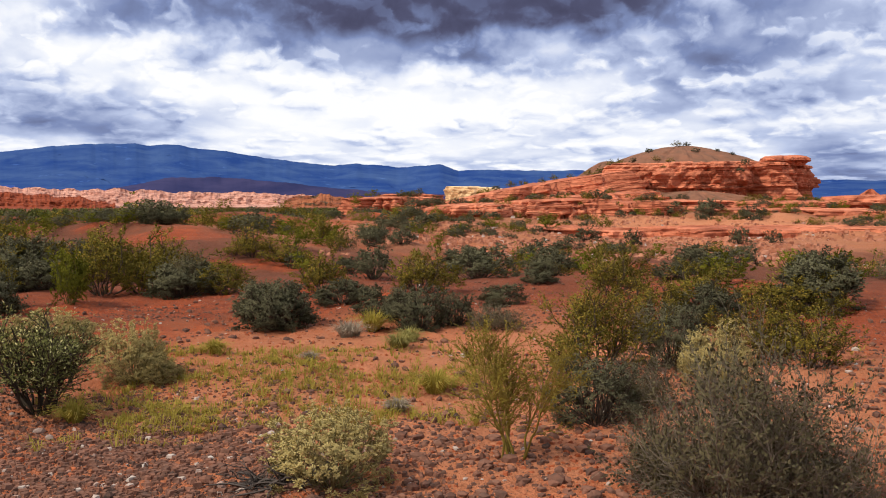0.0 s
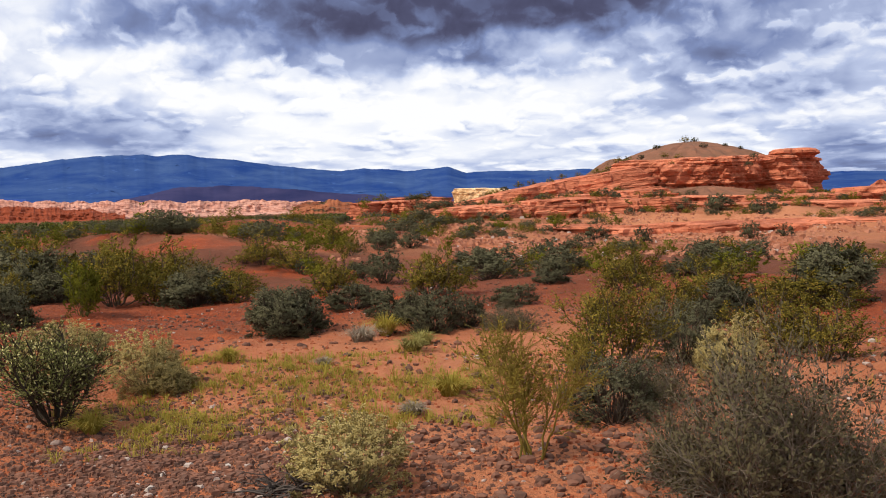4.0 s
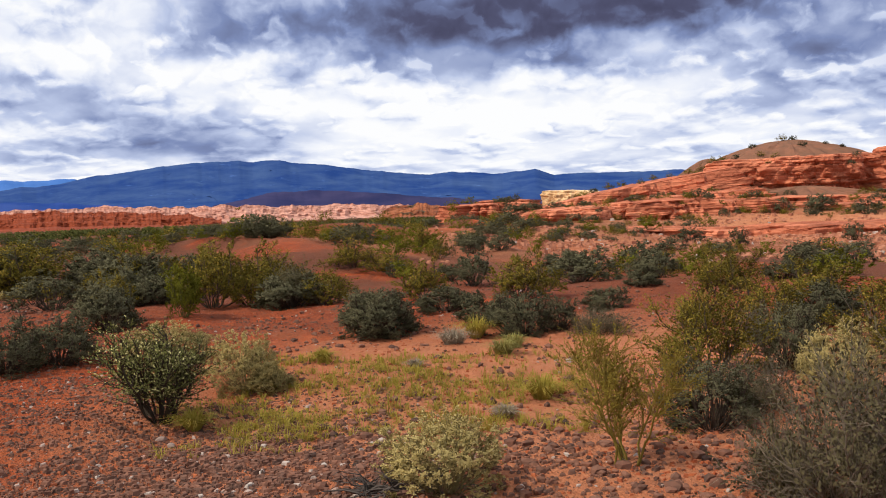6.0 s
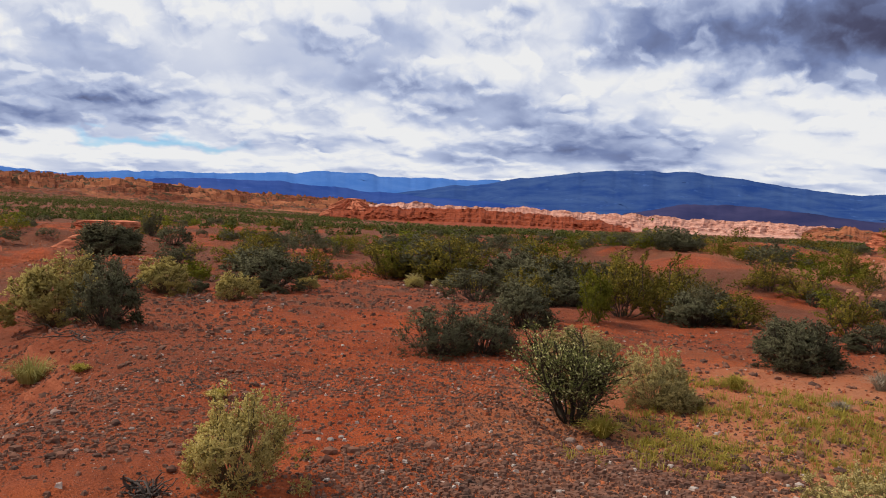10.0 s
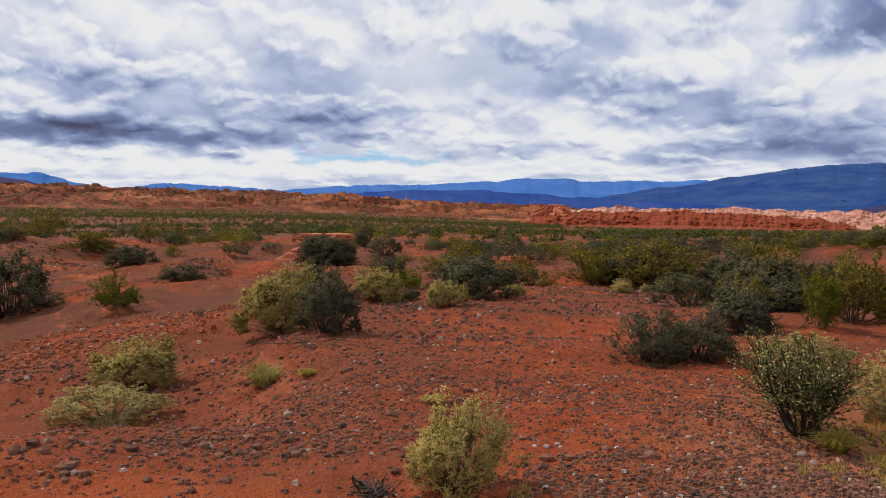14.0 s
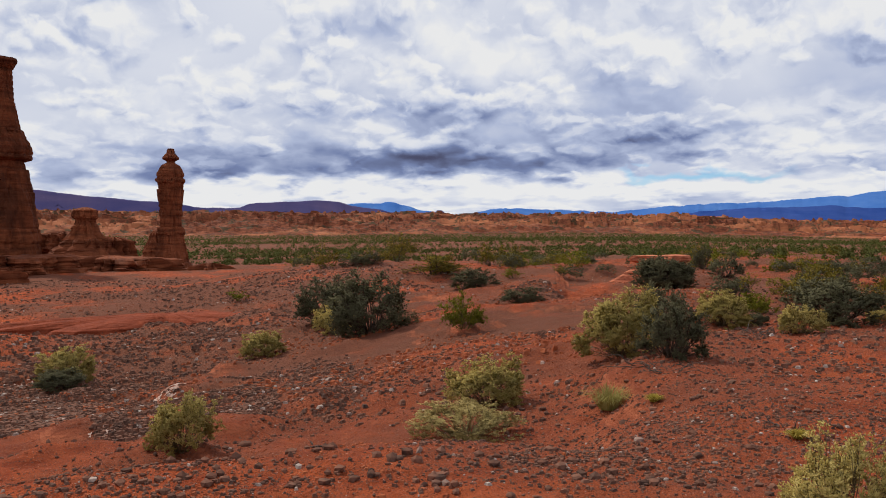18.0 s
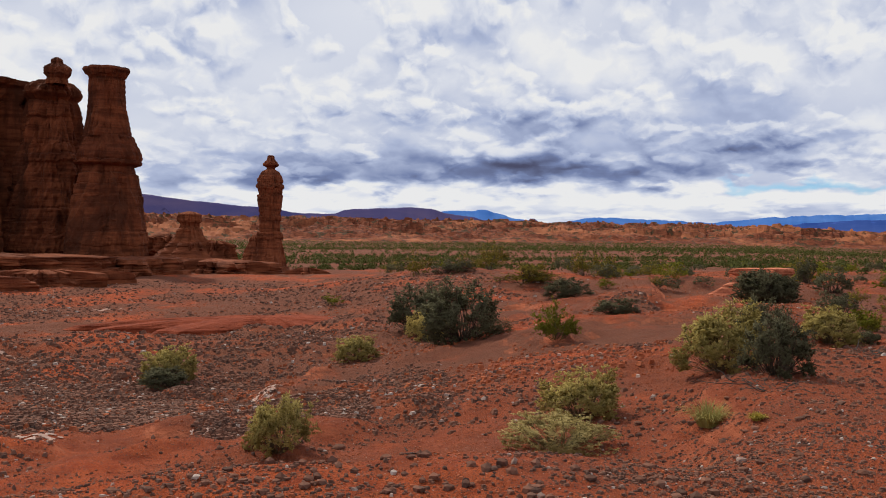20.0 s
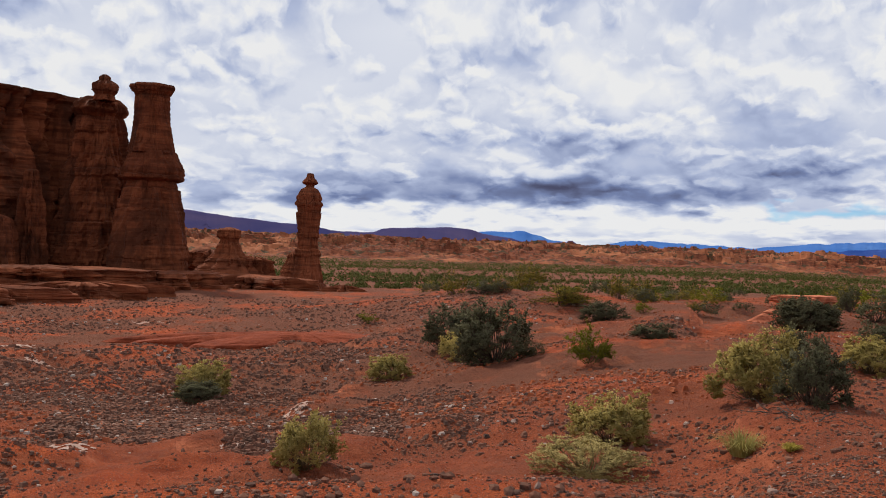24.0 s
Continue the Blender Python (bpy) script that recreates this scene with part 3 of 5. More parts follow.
def strata_rock(name, az, r, hx, hy, z0, z1, profile, seed, mat, parent=None, turn=0.0, rows=70, cols=150, layer=0.45, ledge=0.25, rough=0.35, lobes=0.12, dome=0.3, tilt=0.0, square=2.6, block=0.6, flute=0.0):
    """A body of layered rock: a lobed plan, a side profile, ledges that stand out and hollows between them."""
    cx, cy = spot(az, r)
    th = np.linspace(0, 2 * math.pi, cols, endpoint=False)[None, :]
    u = np.linspace(0, 1, rows)[:, None]
    c, s = np.cos(th), np.sin(th)
    rad = (np.abs(c) ** square + np.abs(s) ** square) ** (-1 / square)
    rad = rad * (1 + lobes * fbm(2.2 * c + seed, 2.2 * s - seed, seed, 3))
    z = z0 + (z1 - z0) * u
    prof = np.interp(u, [p[0] for p in profile], [p[1] for p in profile])
    lv = (z + 0.12 * fbm(3 * c + seed, 3 * s, seed + 1, 2)) / layer
    lv = lv + 0.9 * value_noise(lv * 0.45 + seed, 0 * lv, seed + 2)
    k = np.floor(lv).astype(int)
    pick = hashed(k, k * 0 + 7, seed)
    notch = np.clip(1 - np.abs((lv - k) - 0.06) / 0.1, 0, 1)
    out = ledge * (2 * pick - 1) - 0.4 * ledge * notch
    # each bed is broken into blocks of uneven length
    span = np.maximum(3, np.round(2 * math.pi * max(hx, hy) / (layer * 3.5 * (0.5 + pick)))).astype(int)
    along = th / (2 * math.pi) * span + 0.35 * fbm(5 * c, 5 * s + z, seed + 6, 2)
    piece = np.floor(along).astype(int)
    crack = np.clip(1 - np.abs(along - piece - 0.04) / 0.05, 0, 1)
    out = out + block * ledge * (2 * hashed(piece, k + 0 * piece, seed + 5) - 1) - block * 0.5 * ledge * crack
    out = out - flute * np.maximum(0, ridged(th * max(hx, hy) / 3.6 + 0.15 * fbm(z / 3, th, seed, 2), z / 26 + seed, seed + 12, 3)) * np.clip(4 * u * (1.05 - u), 0, 1)
    a, b = 4 * c * hx / max(hx, hy), 4 * s * hy / max(hx, hy)
    out = out + rough * (fbm(a + 1.3 * seed, b + 0.35 * z, seed + 3, 4) + 0.5 * fbm(3 * a, 3 * b + 1.1 * z, seed + 4, 3))
    fall = np.clip(np.abs(prof), 0.02, 1)
    lx = (hx * rad * prof + out * fall ** 0.5) * c
    ly = (hy * rad * prof + out * fall ** 0.5) * s
    zz = z + tilt * lx + 0 * th
    caps = []
    for f in (0.94, 0.8, 0.55, 0.28, 0.02):
        caps.append((lx[-1] * f, ly[-1] * f, zz[-1] - tilt * lx[-1] * (1 - f) + dome * (1 - f * f) + 0.12 * min(rough, 1) * fbm(lx[-1] * f, ly[-1] * f, seed + 8, 3)))
    lx = np.vstack([lx] + [q[0][None] for q in caps])
    ly = np.vstack([ly] + [q[1][None] for q in caps])
    zz = np.vstack([zz] + [q[2][None] for q in caps])
    h = -radians(az) + radians(turn)
    v = np.stack([cx + lx * math.cos(h) - ly * math.sin(h), cy + lx * math.sin(h) + ly * math.cos(h), zz], -1).reshape(-1, 3)
    q = grid_faces(rows + 5, cols, True)
    ROCK_SHAPES.append((v, q))
    return sheet(name, v, q, mat, parent, smooth=False)


def thing(name, label, category, group=""):
    return tagged(new(name), label, category, group)


STEEP = [(0, 1.06), (0.15, 1.02), (0.6, 1.0), (1, 0.97)]
SLOPED = [(0, 1.12), (0.3, 1.04), (0.7, 0.98), (1, 0.93)]

butte = thing("butte", "red layered sandstone butte with a grey-brown talus cap", "butte")
strata_rock("cliff", 16.9, 84, 8.7, 8.0, 0.2, 4.8, [(0, 1.08), (0.25, 1.03), (0.5, 1.0), (0.8, 1.0), (1, 0.95)], 3, ROCK, butte, rows=90, cols=300, layer=0.36, ledge=0.30, rough=0.8, lobes=0.16)
strata_rock("talus_cap", 15.1, 85, 7.0, 7.2, 4.3, 6.3, [(0, 1.05), (0.3, 0.92), (0.6, 0.74), (0.85, 0.54), (1, 0.36)], 5, TALUS, butte, rows=40, layer=0.5, ledge=0.06, rough=0.4, dome=0.4, square=2.0)
strata_rock("hat_rock", 21.3, 80, 1.6, 1.8, 4.5, 5.35, [(0, 0.8), (0.35, 0.92), (0.55, 1.12), (0.8, 1.1), (1, 0.9)], 9, ROCK, butte, rows=26, cols=70, layer=0.22, ledge=0.14, rough=0.2, dome=0.08)
strata_rock("shoulder", 11.0, 80, 5.4, 6.0, 0.3, 3.3, [(0, 1.3), (0.3, 1.05), (0.6, 0.7), (1, 0.3)], 12, ROCK, butte, rows=60, cols=180, layer=0.36, ledge=0.25, rough=0.5, tilt=0.16)

strata_rock("ramp", 5.6, 76, 7.8, 6.0, 0.2, 2.75, SLOPED, 15, ROCK, butte, rows=50, cols=200, layer=0.32, ledge=0.25, rough=0.5, tilt=0.17, lobes=0.2)
# scree that has slid from the cap over the near end of the cliff
strata_rock("scree", 10.4, 82, 5.0, 6.5, 1.5, 4.9, [(0, 1.35), (0.3, 1.02), (0.6, 0.68), (0.85, 0.38), (1, 0.2)], 17, TALUS, butte, rows=40, cols=120, layer=0.5, ledge=0.08, rough=0.4, tilt=0.10, square=2.0)
strata_rock("scree", 16.0, 73, 9.0, 4.0, 0.0, 2.05, [(0, 1.3), (0.4, 0.9), (0.8, 0.5), (1, 0.3)], 18, TALUS, butte, rows=30, cols=120, layer=0.4, ledge=0.1, rough=0.5, square=2.0, lobes=0.3)

LEDGES = "sandstone ledges below the butte"
LOW = [(0, 1.10), (0.35, 1.0), (0.8, 1.0), (1, 0.94)]
for i, (az, r, hx, hy, z0, z1, tip) in enumerate([
        (3.2, 56, 3.6, 3, -0.3, 1.35, 0.02), (7.6, 57, 3.8, 3, -0.3, 1.60, 0.02), (11.0, 60, 3.0, 3, -0.2, 1.45, 0.03), (-0.6, 60, 2.6, 2.5, -0.3, 1.10, 0.05),
        (-3.4, 74, 3.0, 3, -0.2, 1.85, 0.0), (-2.2, 82, 2.2, 2, 0.0, 2.15, 0.0),
        (17.5, 48, 5.0, 2.2, -0.7, 0.15, 0.0), (23.5, 49, 4.5, 2.2, -0.7, 0.22, 0.0), (12.2, 48, 3.0, 1.8, -0.7, 0.02, 0.02), (5.5, 49, 3.6, 2.0, -0.7, 0.12, 0.0), (1.0, 52, 2.4, 1.8, -0.6, 0.1, 0.0),
        (19.0, 62, 6.5, 2.5, -0.2, 1.0, 0.0), (26.2, 60, 4.5, 3, -0.3, 0.95, -0.02), (14.0, 68, 6.0, 3, 0.1, 1.55, 0.0), (22.0, 70, 5.0, 3, 0.1, 1.5, 0.0),
        (28.5, 72, 6.0, 5, 0.0, 1.9, 0.0), (9.5, 67, 4.0, 3, 0.0, 1.95, 0.06)]):
    ob = strata_rock("rock_ledge", az, r, hx, hy, z0, z1, LOW, 100 + 7 * i, ROCK, rows=34, cols=130, layer=0.22, ledge=0.22, rough=0.5, lobes=0.35, tilt=tip, dome=0.12)
    tagged(ob, "low red layered sandstone ledge with dry ground on top", "rock ledge", LEDGES)
tagged(strata_rock("pale_cliff", 2.5, 150, 5.3, 5, 0.5, 3.75, STEEP, 31, PALE_ROCK, rows=40, cols=150, layer=0.6, ledge=0.15, rough=0.4, tilt=-0.055), "low sandstone cliff with sunlit cream colouring", "cliff")
tagged(strata_rock("boulder", 26.0, 95, 0.95, 0.9, 1.3, 2.45, [(0, 1.0), (0.4, 1.1), (0.8, 0.9), (1, 0.55)], 33, ROCK, rows=24, cols=60, rough=0.2), "rounded red boulder on a low rise", "boulder")

# the tall formations
wall = thing("rock_wall", "tall shade-darkened red fluted sandstone wall", "cliff")
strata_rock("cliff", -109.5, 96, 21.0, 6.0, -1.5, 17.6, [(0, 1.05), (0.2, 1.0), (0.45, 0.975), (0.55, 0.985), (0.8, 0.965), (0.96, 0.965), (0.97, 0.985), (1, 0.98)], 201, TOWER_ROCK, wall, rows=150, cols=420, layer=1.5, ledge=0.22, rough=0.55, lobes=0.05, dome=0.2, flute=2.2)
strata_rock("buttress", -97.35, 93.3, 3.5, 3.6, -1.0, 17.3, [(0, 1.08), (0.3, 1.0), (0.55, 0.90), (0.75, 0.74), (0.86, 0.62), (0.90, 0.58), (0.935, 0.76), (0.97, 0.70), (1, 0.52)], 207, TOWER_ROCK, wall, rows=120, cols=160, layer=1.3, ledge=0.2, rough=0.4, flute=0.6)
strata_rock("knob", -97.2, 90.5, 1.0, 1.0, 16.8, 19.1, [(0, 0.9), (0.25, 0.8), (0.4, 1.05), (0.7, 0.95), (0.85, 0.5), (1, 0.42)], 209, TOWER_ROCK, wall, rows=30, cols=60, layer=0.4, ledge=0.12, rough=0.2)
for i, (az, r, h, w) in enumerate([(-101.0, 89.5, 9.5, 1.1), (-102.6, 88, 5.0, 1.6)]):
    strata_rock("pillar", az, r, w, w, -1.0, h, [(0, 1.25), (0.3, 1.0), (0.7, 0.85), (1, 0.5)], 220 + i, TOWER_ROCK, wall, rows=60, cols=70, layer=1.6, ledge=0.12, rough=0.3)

tower = thing("rock_tower", "tall shade-darkened red sandstone tower with a flat flared top", "rock tower")
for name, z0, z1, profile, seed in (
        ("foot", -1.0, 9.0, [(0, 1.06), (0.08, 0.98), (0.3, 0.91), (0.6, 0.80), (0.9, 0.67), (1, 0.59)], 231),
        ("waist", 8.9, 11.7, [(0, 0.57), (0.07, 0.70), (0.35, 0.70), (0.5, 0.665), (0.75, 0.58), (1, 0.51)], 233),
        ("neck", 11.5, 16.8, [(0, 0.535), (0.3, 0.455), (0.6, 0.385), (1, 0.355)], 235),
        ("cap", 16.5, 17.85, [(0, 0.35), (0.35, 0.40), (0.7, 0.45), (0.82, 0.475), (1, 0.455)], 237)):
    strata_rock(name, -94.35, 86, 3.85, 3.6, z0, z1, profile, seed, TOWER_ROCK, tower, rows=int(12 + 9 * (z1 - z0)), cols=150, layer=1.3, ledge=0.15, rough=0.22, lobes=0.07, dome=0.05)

pillar = strata_rock("balanced_rock_pillar", -84.55, 85, 1.28, 1.2, -0.9, 10.35,
                     [(0, 1.75), (0.08, 1.3), (0.2, 1.05), (0.34, 0.86), (0.55, 0.84), (0.66, 0.92), (0.74, 0.98), (0.82, 0.84), (0.865, 0.62), (0.885, 0.26), (0.90, 0.28), (0.918, 0.56), (0.945, 0.52), (0.965, 0.34), (1, 0.26)],
                     241, SHELF_ROCK, rows=150, cols=90, layer=0.62, ledge=0.10, rough=0.12, lobes=0.1, dome=0.05)
tagged(pillar, "slim red sandstone pillar with a balanced cap stone", "rock pillar")
strata_rock("skirt", -85.5, 85.5, 1.0, 1.1, -0.9, 2.6, [(0, 1.9), (0.3, 1.25), (0.6, 0.9), (1, 0.3)], 243, SHELF_ROCK, pillar, rows=50, cols=70, layer=0.4, ledge=0.08, rough=0.15)

SHELVES = "low shelves under the towers"
for i, (az, r, hx, hy, z0, z1, tip) in enumerate([
        (-101.0, 76, 6.5, 3, -2.0, 0.75, 0.0), (-93.0, 80, 4.5, 3, -1.6, 0.55, 0.02), (-88.0, 81, 4.2, 3, -1.6, 0.35, -0.02), (-89.2, 88, 2.2, 2, -0.6, 2.0, 0.0),
        (-90.6, 92, 2.2, 2, -0.6, 2.6, 0.0), (-87.9, 87, 1.6, 1.4, -0.6, 2.0, -0.1), (-98.0, 70, 5.0, 2.0, -2.2, -0.35, 0.0), (-82.2, 78, 1.2, 0.8, -1.2, -0.35, 0.0), (-105, 66, 5.0, 3.0, -2.4, -0.5, 0.0)]):
    ob = strata_rock("rock_shelf", az, r, hx, hy, z0, z1, SLOPED, 300 + 7 * i, SHELF_ROCK, rows=40, cols=130, layer=0.34, ledge=0.3, rough=0.75, lobes=0.45, tilt=tip, dome=0.25)
    tagged(ob, "low red sandstone shelf with undercut layers", "rock shelf", SHELVES)
tagged(strata_rock("small_pinnacle", -89.5, 87.5, 1.05, 0.95, 0.4, 4.75, [(0, 3.0), (0.25, 2.0), (0.5, 1.25), (0.7, 0.85), (0.8, 0.72), (0.86, 1.0), (1, 0.92)], 351, SHELF_ROCK, rows=50, cols=60, layer=0.35, ledge=0.1, rough=0.15), "small red sandstone pinnacle with a flat cap", "pinnacle")
slab = strata_rock("rock_slab", -85.0, 40, 6.6, 2.2, -2.6, -1.70, [(0, 1.25), (0.4, 1.05), (0.6, 1.0), (0.66, 1.03), (0.9, 0.96), (1, 0.85)], 361, SLAB_ROCK, rows=34, cols=190, layer=0.3, ledge=0.03, rough=0.28, lobes=0.3, dome=0.32)
tagged(slab, "flat smooth red sandstone slab with an undercut edge", "rock slab")
# rocks about the wash
tagged(strata_rock("outcrop", -53.6, 47, 1.05, 1.0, -1.0, 0.80, [(0, 2.6), (0.3, 1.7), (0.6, 1.0), (0.78, 0.80), (0.85, 1.0), (1, 0.95)], 371, ROCK, rows=50, cols=90, layer=0.2, ledge=0.12, rough=0.25, lobes=0.3, dome=0.03), "red sandstone knob with a flat cap beside the wash", "rock knob")
tagged(strata_rock("wash_bank", -57.2, 55, 3.6, 2.0, -1.2, 0.05, SLOPED, 377, ROCK, rows=36, cols=110, layer=0.2, ledge=0.14, rough=0.45, lobes=0.4, dome=0.03), "crumbling red bank at the rim of the wash", "bank")
# lit knoll at the end of the far badlands
tagged(strata_rock("far_knoll", -38.6, 430, 7.5, 6, -3, 9.2, [(0, 2.4), (0.3, 1.7), (0.55, 1.15), (0.8, 0.75), (1, 0.45)], 381, ROCK, rows=60, cols=120, layer=1.4, ledge=0.8, rough=1.6, lobes=0.4), "orange rocky knoll on the far plain", "knoll")


# ---------------------------------------------------------------- shrubs
def unit(v):
    return v / np.maximum(np.linalg.norm(v, axis=-1, keepdims=True), 1e-9)


def shoots(rng, start, heading, length, points, curl, wiggle):
    """Polylines that set out from start along heading, bending upwards by curl."""
    n = len(start)
    p, d = [start], unit(heading)
    for _ in range(points - 1):
        d = unit(d + np.array([0, 0, curl]) / points + rng.normal(0, wiggle, (n, 3)))
        p.append(p[-1] + d * (length / (points - 1))[:, None])
    return np.stack(p, 1)


def branch_off(rng, lines, each, first, spread, length, points, curl, wiggle):
    n, k, _ = lines.shape
    who = np.repeat(np.arange(n), each)
    t = rng.uniform(first, 0.98, len(who)) * (k - 1)
    i = np.minimum(t.astype(int), k - 2)
    f = (t - i)[:, None]
    a, b = lines[who, i], lines[who, i + 1]
    way = unit(b - a) + spread * unit(rng.normal(0, 1, (len(who), 3)))
    return shoots(rng, a * (1 - f) + b * f, way, length * rng.uniform(0.55, 1.2, len(who)), points, curl, wiggle)


def tubes(lines, r0, r1):
    n, k, _ = lines.shape
    axis = unit(lines[:, -1] - lines[:, 0])
    side = unit(np.cross(axis, np.array([0.31, 0.87, 0.2])))
    other = np.cross(axis, side)
    rad = np.linspace(r0, r1, k)[None, :, None, None]
    ang = np.arange(3) * 2 * math.pi / 3
    ring = np.cos(ang)[None, None, :, None] * side[:, None, None, :] + np.sin(ang)[None, None, :, None] * other[:, None, None, :]
    v = (lines[:, :, None, :] + rad * ring).reshape(-1, 3)
    q = grid_faces(k, 3, True)
    return v, (q[None] + (np.arange(n) * k * 3)[:, None, None]).reshape(-1, 4)


def leaves(rng, lines, count, size, width, spread, up=0.0, first=0.15):
    n, k, _ = lines.shape
    who = rng.integers(0, n, count)
    t = rng.uniform(first, 1.0, count) * (k - 1)
    i = np.minimum(t.astype(int), k - 2)
    f = (t - i)[:, None]
    a, b = lines[who, i], lines[who, i + 1]
    p = a * (1 - f) + b * f
    d = unit(unit(b - a) + spread * rng.normal(0, 1, (count, 3)) + np.array([0, 0, up]))
    w = unit(np.cross(d, rng.normal(0, 1, (count, 3))))
    s = size * rng.uniform(0.6, 1.3, count)[:, None]
    m = p + d * s * 0.5
    v = np.stack([p, m + w * width * 0.5, p + d * s, m - w * width * 0.5], 1).reshape(-1, 3)
    return v, np.arange(count * 4).reshape(-1, 4)


def puffed(v, centre, soft=0.7):
    """Turns leaves outwards from the middle of their shrub; gives the leaves and soft normals that follow the crown."""
    f = np.asarray(v, float).reshape(-1, 4, 3).copy()
    out = unit(f.mean(1) - centre)
    n = unit(np.cross(f[:, 2] - f[:, 0], f[:, 3] - f[:, 1]))
    back = (n * out).sum(-1) < 0
    f[back] = f[back][:, [0, 3, 2, 1]]
    n[back] *= -1
    n = unit(soft * out + (1 - soft) * n)
    return f.reshape(-1, 3), np.repeat(n, 4, 0)


ROCK_TOPS = [BVHTree.FromPolygons(v.tolist(), q.tolist()) for v, q in ROCK_SHAPES[:27]]


def resting(x, y):
    """The height of whatever a plant would stand on: the ground, or rock that lies over it."""
    z = float(height(x, y))
    if 38 < math.hypot(x, y) < 100 and -6 < math.degrees(math.atan2(x, y)) < 34:
        for tree in ROCK_TOPS:
            hit = tree.ray_cast(Vector((x, y, 30)), Vector((0, 0, -1)))[0]
            if hit:
                z = max(z, hit.z)
    return z


# stems, lean in degrees, fill, twigs on a stem, sprigs on a twig, their lengths, leaves, leaf length and width, leaf spread, stem radius, wiggle
HABITS = {
    "jarilla": (20, 76, 0.58, 9, 6, 0.27, 0.13, 9000, 0.020, 0.0115, 0.8, 0.009, 0.10),
    "saltbush": (90, 92, 0.82, 8, 5, 0.13, 0.07, 17000, 0.022, 0.013, 0.9, 0.008, 0.12),
    "broomweed": (170, 92, 0.90, 8, 5, 0.065, 0.040, 26000, 0.019, 0.010, 0.9, 0.004, 0.10),
    "goldbush": (140, 92, 0.86, 8, 5, 0.08, 0.050, 24000, 0.020, 0.010, 0.8, 0.004, 0.10),
    "retama": (8, 80, 0.66, 16, 9, 0.30, 0.16, 8000, 0.015, 0.006, 0.9, 0.009, 0.15),
    "wirebush": (26, 64, 0.72, 10, 7, 0.24, 0.12, 9000, 0.021, 0.010, 0.5, 0.010, 0.13),
    "greybush": (50, 88, 0.50, 9, 5, 0.28, 0.15, 9000, 0.021, 0.010, 0.8, 0.0055, 0.15),
    "greenbush": (24, 78, 0.60, 9, 6, 0.22, 0.11, 8000, 0.022, 0.012, 0.7, 0.008, 0.10),
}
LEAF = {
    "jarilla": leaf("olive_leaves", (0.115, 0.095, 0.017), (0.23, 0.180, 0.034), (0.30, 0.205, 0.036)),
    "saltbush": leaf("dark_grey_green_leaves", (0.090, 0.085, 0.048), (0.172, 0.160, 0.090)),
    "broomweed": leaf("pale_yellow_green_leaves", (0.36, 0.285, 0.105), (0.54, 0.435, 0.19)),
    "goldbush": leaf("olive_yellow_leaves", (0.35, 0.275, 0.075), (0.56, 0.44, 0.165)),
    "retama": leaf("yellow_green_leaflets", (0.20, 0.155, 0.025), (0.33, 0.25, 0.045)),
    "wirebush": leaf("dull_green_leaves", (0.12, 0.125, 0.035), (0.27, 0.26, 0.09), (0.50, 0.45, 0.20)),
    "greybush": leaf("grey_dry_leaves", (0.090, 0.076, 0.038), (0.18, 0.150, 0.080)),
    "greenbush": leaf("bright_green_leaves", (0.11, 0.115, 0.012), (0.22, 0.20, 0.025)),
}
WOOD = {
    "jarilla": bark("brown_bark", (0.06, 0.042, 0.03), (0.11, 0.08, 0.055)),
    "saltbush": bark("dark_twigs", (0.040, 0.028, 0.020), (0.10, 0.075, 0.055)),
    "broomweed": bark("straw_stems", (0.14, 0.11, 0.05), (0.24, 0.20, 0.09)),
    "goldbush": bark("brown_straw_stems", (0.07, 0.052, 0.03), (0.15, 0.115, 0.06)),
    "retama": bark("green_yellow_bark", (0.16, 0.115, 0.024), (0.28, 0.20, 0.045)),
    "wirebush": bark("black_twigs", (0.030, 0.022, 0.016), (0.075, 0.058, 0.042)),
    "greybush": bark("grey_twigs", (0.095, 0.074, 0.052), (0.24, 0.19, 0.14)),
    "greenbush": bark("green_stems", (0.06, 0.06, 0.02), (0.11, 0.10, 0.035)),
}
WORDS = {
    "jarilla": "olive-green open desert shrub with upright brown stems",
    "saltbush": "dense dark grey-green desert shrub, rounded and low",
    "broomweed": "pale yellow-green feathery desert bush, soft and rounded",
    "goldbush": "olive-yellow dense rounded desert bush on red soil",
    "retama": "thin yellow-green broom shrub with bare forking stems",
    "wirebush": "wiry green shrub with dark curved stems and pale tops",
    "greybush": "grey twiggy half-dry desert shrub with tangled branches",
    "greenbush": "small bright green desert shrub with light leaves",
}


